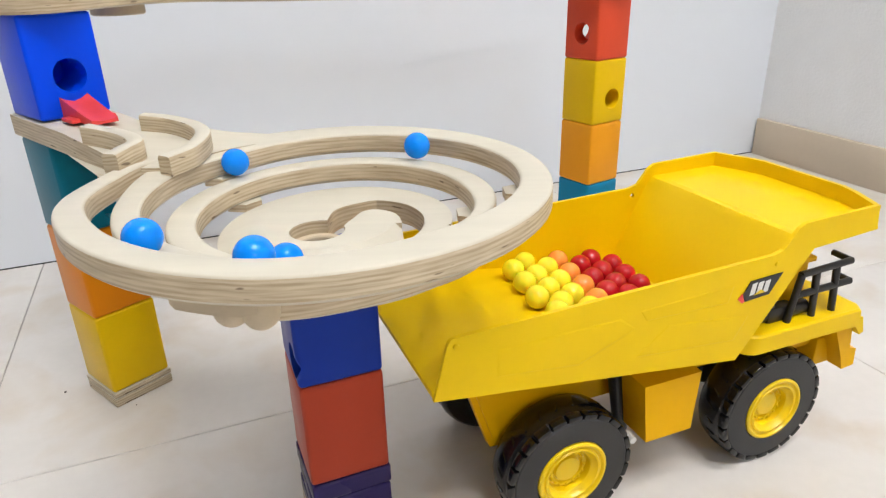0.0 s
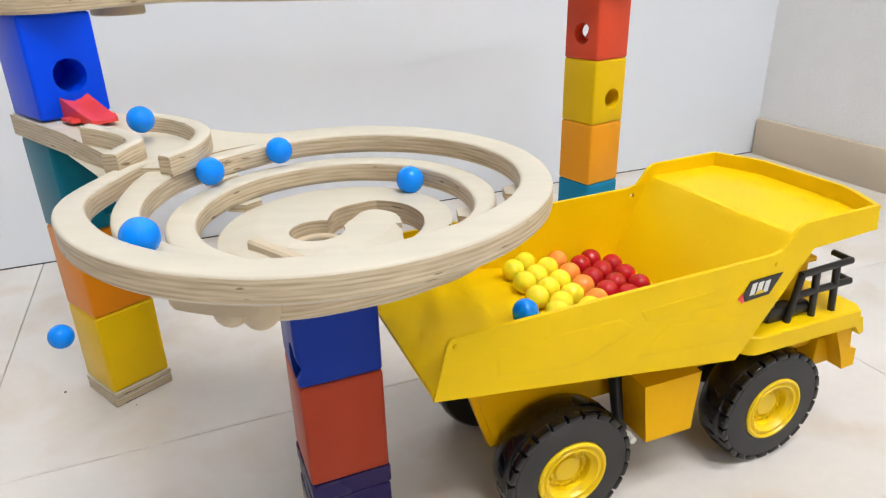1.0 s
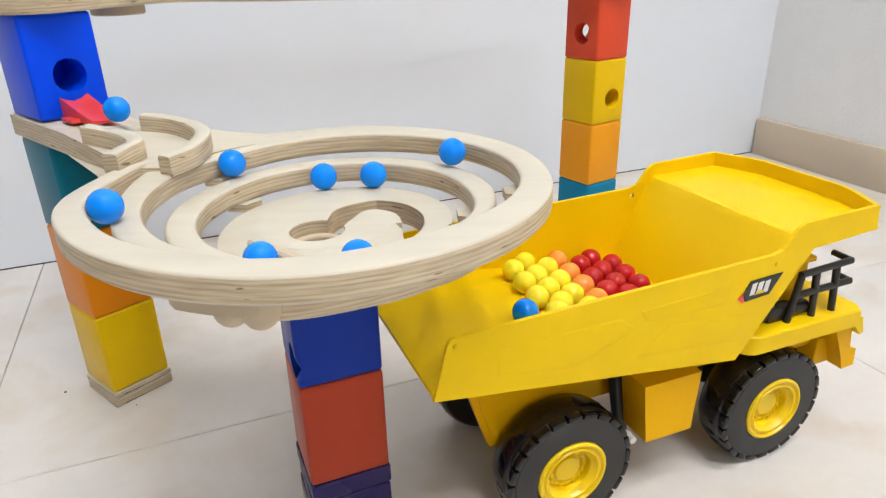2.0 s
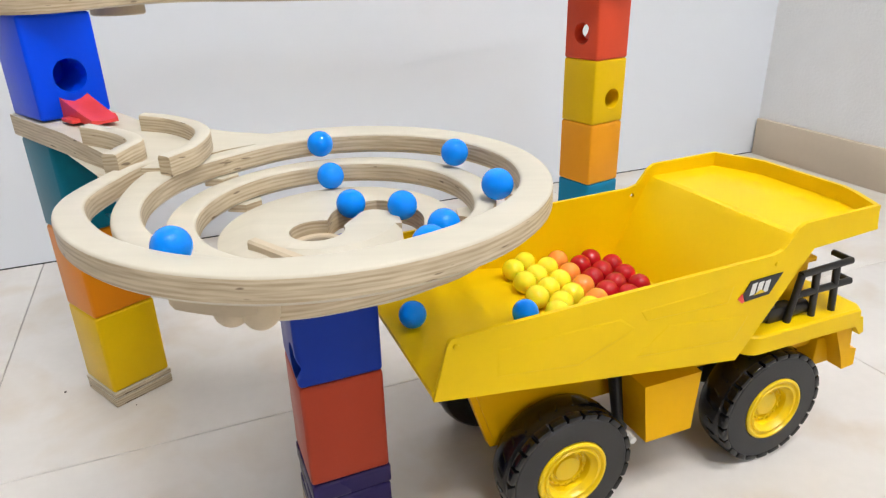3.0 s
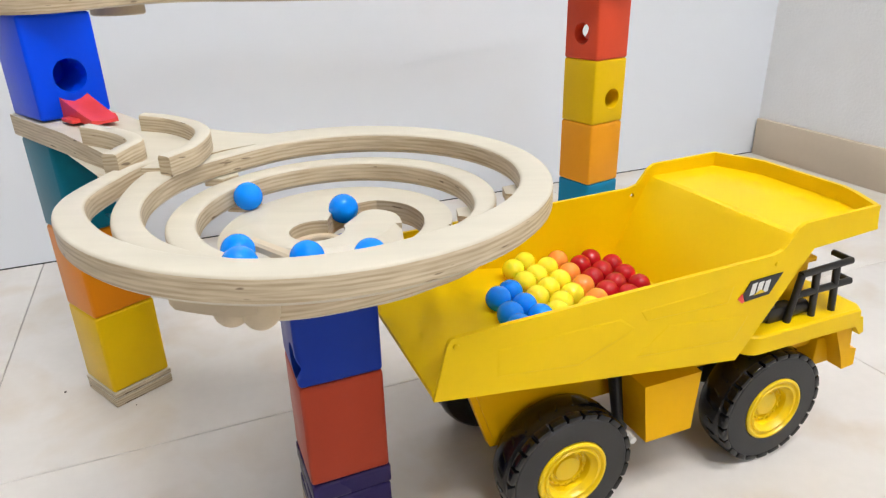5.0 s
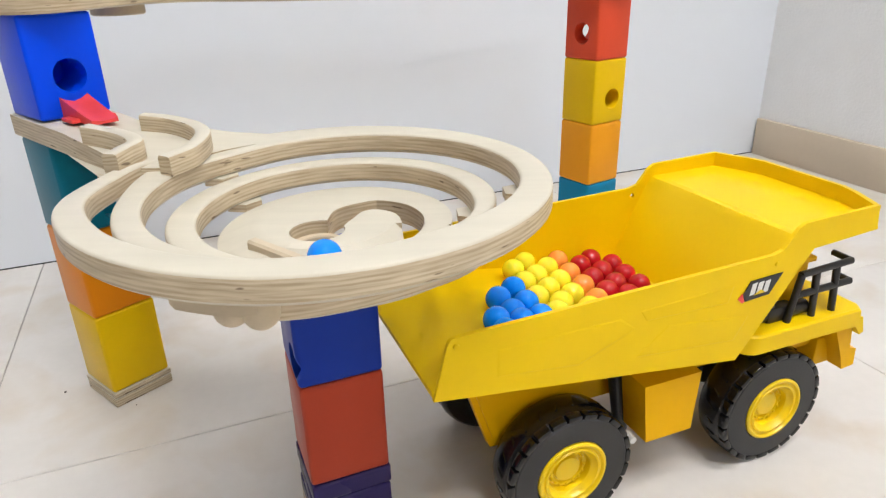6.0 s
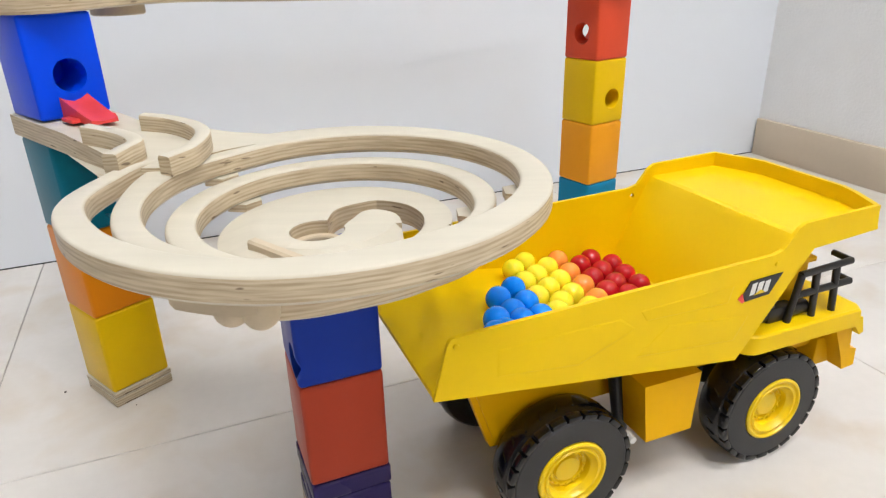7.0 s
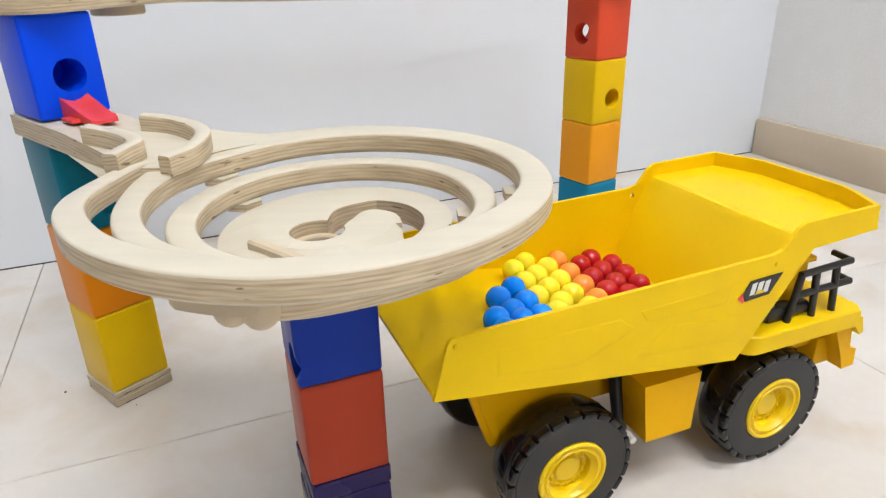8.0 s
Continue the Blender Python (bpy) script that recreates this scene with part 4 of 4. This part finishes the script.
def ease(table, t):
    """Smooth run through (time, value) pairs that never turns back."""
    ts, us = [k[0] for k in table], [k[1] for k in table]
    d = [(us[i + 1] - us[i]) / (ts[i + 1] - ts[i]) for i in range(len(ts) - 1)]
    m = [d[0]] + [0 if d[i] * d[i + 1] <= 0 else 2 * d[i] * d[i + 1] / (d[i] + d[i + 1]) for i in range(len(d) - 1)] + [d[-1]]
    for i in range(len(d)):
        if t <= ts[i + 1]:
            h = ts[i + 1] - ts[i]
            f = (t - ts[i]) / h
            return us[i] * (1 + 2 * f) * (1 - f) ** 2 + h * m[i] * f * (1 - f) ** 2 + us[i + 1] * f * f * (3 - 2 * f) + h * m[i + 1] * f * f * (f - 1)
    return us[-1]


# each run: (seconds, winding angle) pairs, and the resting place (along, across) on the bed floor
RUNS = [
    (((0, 789), (0.1, 820), (0.2, 857), (0.3, 890), (0.4, 917), (0.5, 952), (0.58, 985)), (-0.0024, 0.0203)),
    (((0, 307), (0.2, 350), (0.3, 383), (0.4, 406), (0.7, 492), (0.8, 516), (1, 578), (1.5, 696), (1.7, 749), (2.43, 945), (2.55, 985)), (-0.0010, 0.0372)),
    (((0, 227), (0.5, 328), (0.7, 389), (0.8, 415), (1.1, 505), (1.2, 534), (1.3, 574), (1.5, 633), (1.7, 693), (2.63, 945), (2.75, 985)), (-0.0007, -0.0111)),
    (((0, 74), (0.1, 108), (0.7, 254), (1, 320), (1.1, 347), (1.2, 385), (1.3, 410), (1.6, 504), (1.7, 532), (2.8, 897), (3, 952), (3.08, 985)), (-0.0149, 0.0153)),
    (((0, 43), (0.4, 145), (0.5, 167), (0.6, 197), (1.2, 336), (1.3, 370), (1.7, 499), (2.9, 888), (3, 907), (3.1, 938), (3.24, 985)), (-0.0300, 0.0480)),
    (((0.4, -100), (0.5, -70), (0.6, -42), (0.7, -27), (0.9, 14), (1.0, 42), (1.4, 145), (1.5, 167), (1.6, 200), (1.7, 225), (2.8, 553), (3, 625), (3.4, 761), (3.5, 800), (3.7, 884), (3.8, 904), (4.03, 985)), (-0.0125, 0.0298)),
    (((0.84, -100), (0.9, -88), (1, -50), (1.1, -33), (1.3, 13), (1.5, 67), (1.7, 122), (3, 504), (3.1, 532), (3.2, 578), (3.5, 679), (3.7, 750), (3.9, 830), (4, 877), (4.1, 897), (4.3, 964), (4.35, 985)), (-0.0137, -0.0033)),
    (((1.5, -100), (1.6, -70), (1.7, -43), (1.95, 4), (2.8, 222), (3.2, 318), (3.3, 346), (3.4, 384), (3.5, 411), (3.9, 541), (4, 581), (4.5, 744), (4.7, 822), (4.96, 945), (5.08, 985)), (-0.0040, 0.0524)),
    (((1.9, -100), (2, -65), (2.1, -38), (2.31, 4), (2.8, 153), (3.1, 233), (3.5, 328), (3.7, 393), (3.8, 415), (4.0, 489), (4.1, 515), (4.4, 622), (4.5, 654), (4.7, 724), (5.3, 945), (5.42, 985)), (-0.0165, 0.0430)),
    (((2.02, -100), (2.12, -65), (2.22, -38), (2.43, 4), (2.9, 140), (3.0, 163), (3.3, 251), (3.5, 302), (3.6, 331), (3.8, 400), (4.1, 503), (4.2, 531), (4.3, 572), (4.7, 690), (5.38, 945), (5.50, 985)), (-0.0276, 0.0330)),
    (((2.2, -100), (2.3, -65), (2.4, -38), (2.61, 4), (2.9, 92), (3.2, 174), (3.3, 207), (3.8, 340), (3.9, 379), (4, 407), (4.3, 505), (4.4, 536), (4.5, 578), (4.7, 642), (5.46, 945), (5.58, 985)), (-0.0270, 0.0196)),
    (((2.4, -100), (2.5, -65), (2.6, -38), (2.76, -4), (2.9, 28), (3.0, 53), (3.5, 187), (3.7, 240), (4, 316), (4.1, 346), (4.2, 384), (4.3, 413), (4.6, 515), (4.7, 556), (5.72, 945), (5.8, 968), (5.90, 985)), (-0.0440, 0.0450)),
    (((3.2, -100), (3.3, -59), (3.4, -36), (3.5, -15), (3.6, 6), (3.8, 58), (4.5, 261), (4.7, 318), (5.8, 727), (5.9, 766), (6, 809), (6.1, 860), (6.3, 921), (6.4, 960), (6.46, 985)), (-0.0010, 0.0372)),
]

# places (along, across) on the bed floor at given seconds, where one ball nudges another
SETTLE = {
    0: ((0.95, -0.0063, 0.0143), (3.10, -0.0066, 0.0149), (3.20, -0.0037, 0.0208), (3.30, -0.0039, 0.0174), (3.50, -0.0043, 0.0133), (3.80, -0.0034, 0.0079), (5.80, -0.0027, 0.0066), (6.00, -0.0003, 0.0041)),
    1: ((2.90, -0.0396, 0.0292), (3.00, -0.0184, 0.0363), (3.30, -0.0009, 0.0373), (3.50, -0.0010, 0.0213)),
    2: ((3.00, -0.0669, 0.0054), (3.10, -0.0323, 0.0264), (3.20, -0.0069, 0.0058), (3.30, -0.0067, 0.0008), (3.50, -0.0053, -0.0011), (3.70, -0.0026, -0.0097), (5.80, -0.0022, -0.0112), (6.00, 0.0014, -0.0145)),
    3: ((3.30, -0.0795, 0.0025), (3.40, -0.0521, 0.0094), (3.50, -0.0184, 0.0181), (3.60, -0.0163, 0.0179), (3.70, -0.0196, 0.0153), (3.80, -0.0196, 0.0119), (3.90, -0.0175, 0.0157), (4.20, -0.0163, 0.0159), (5.80, -0.0154, 0.0160), (6.00, -0.0134, 0.0130)),
    4: ((3.50, -0.0601, 0.0118), (3.60, -0.0407, 0.0308)),
    5: ((4.40, -0.0464, 0.0231), (4.50, -0.0236, 0.0311), (5.80, -0.0156, 0.0283), (6.00, -0.0137, 0.0242)),
    12: ((6.70, -0.0740, -0.0040), (6.80, -0.0635, 0.0060), (6.90, -0.0450, 0.0220), (7.05, -0.0250, 0.0400), (7.20, -0.0010, 0.0372)),
    10: ((5.80, -0.0594, 0.0074), (5.90, -0.0551, 0.0292), (6.00, -0.0263, 0.0199)),
}


def on_upper(k):
    """Waiting place number k on the upper track."""
    start = Vector((LX, LY, 0))
    for q in UPPER:
        if (q - start).xy.length >= 0.0165 * k and q.y >= LY - 0.001:
            return (q.x, q.y, q.z + 0.0135 + BR)
    return (LX, LY, ZPLATE + H + 0.0135 + BR)


def blue_ball():
    ob = new("ball", M_BLUE)
    return tagged(ob, "small glossy bright blue plastic ball", "ball", "blue balls on the run")


def bed_point(s, l, lift=0.0):
    return in_bed(s, l, lift).translation / K


def ball_rows(index, run, rest, queue):
    """All the rows of one ball: waiting, the spiral, the drop through the tower, the bed."""
    rows, t0, t1 = [], run[0][0], run[-1][0]
    if t0 > 0:
        rows.append((0.0, on_upper(queue)))
        if t0 - 0.3 > 0.05:
            rows.append((t0 - 0.3, on_upper(queue)))
        rows.append((t0 - 0.1, on_upper(0)))
    for i in range(math.ceil(t0 * FPS), int(t1 * FPS) + 1):
        rows.append((i / FPS, on_track(ease(run, i / FPS))))
    rows.append((t1 + 0.10, (FX + 0.001, FY, ZF + 0.031)))
    rows.append((t1 + 0.16, (FX + 0.017, FY + 0.007, ZF + 0.0285)))
    s1, l1 = rest
    settle = SETTLE.get(index, ())
    first = settle[0][0] if settle else t1 + 0.42
    for dt, s, l, lift in ((0.22, -0.0725, -0.0030, 0.0015), (0.27, -0.0580, 0.0045, 0.0), (0.32, -0.0380, 0.0120, 0.0)):
        if s < s1 - 0.008 and t1 + dt < first - 0.04:
            rows.append((t1 + dt, bed_point(s, l, lift)))
    for t, s, l in settle:
        rows.append((t, bed_point(s, l)))
        s1, l1 = (s, l) if index != 4 else rest
    rows.append((max(t1 + 0.42, rows[-1][0] + 0.1), bed_point(s1, l1)))
    rows.append((8.05, bed_point(s1, l1)))
    return rows


def key(ob, rows):
    walk(ob, [(min(t, 8.0), at(*p)) for t, p in rows])


# the ball that jumps off the entry plate and falls to the floor
STRAY = [(0.0, on_upper(1)), (0.4, on_upper(1)), (0.55, on_upper(0)), (0.65, on_track(-100)), (0.7, on_track(-86)), (0.8, (-0.1948, 0.3783, 0.2140)), (0.85, (-0.1990, 0.3600, 0.2130)), (0.9, (-0.2020, 0.3451, 0.2000)),
         (0.95, (-0.2140, 0.3420, 0.1560)), (1.0, (-0.2262, 0.3381, 0.0900)), (1.1, (-0.2310, 0.2870, 0.0110)), (1.2, (-0.2900, 0.2000, 0.0200)), (1.4, (-0.4500, 0.0500, 0.0072)), (2.2, (-0.7500, -0.2500, 0.0072)), (8.0, (-0.7500, -0.2500, 0.0072))]
BALLS = [blue_ball() for _ in RUNS]
STRAY_BALL = blue_ball()

# ---- floor tiles ----
for x0, x1, y0, y1 in tiles:
    bm = bmesh.new()
    g = 0.0003
    add_box(bm, ((x0 + x1) / 2, (y0 + y1) / 2, -0.004), (x1 - x0 - 2 * g, y1 - y0 - 2 * g, 0.008), 0.0006, seg=1)
    part("tile", bm, FLOOR, floor)


def motions():
    waiting = 0
    for index, (ob, (run, rest)) in enumerate(zip(BALLS, RUNS)):
        key(ob, ball_rows(index, run, rest, waiting))
        if run[0][0] > 0:
            waiting += 2 if waiting == 0 else 1
    key(STRAY_BALL, STRAY)


motions()
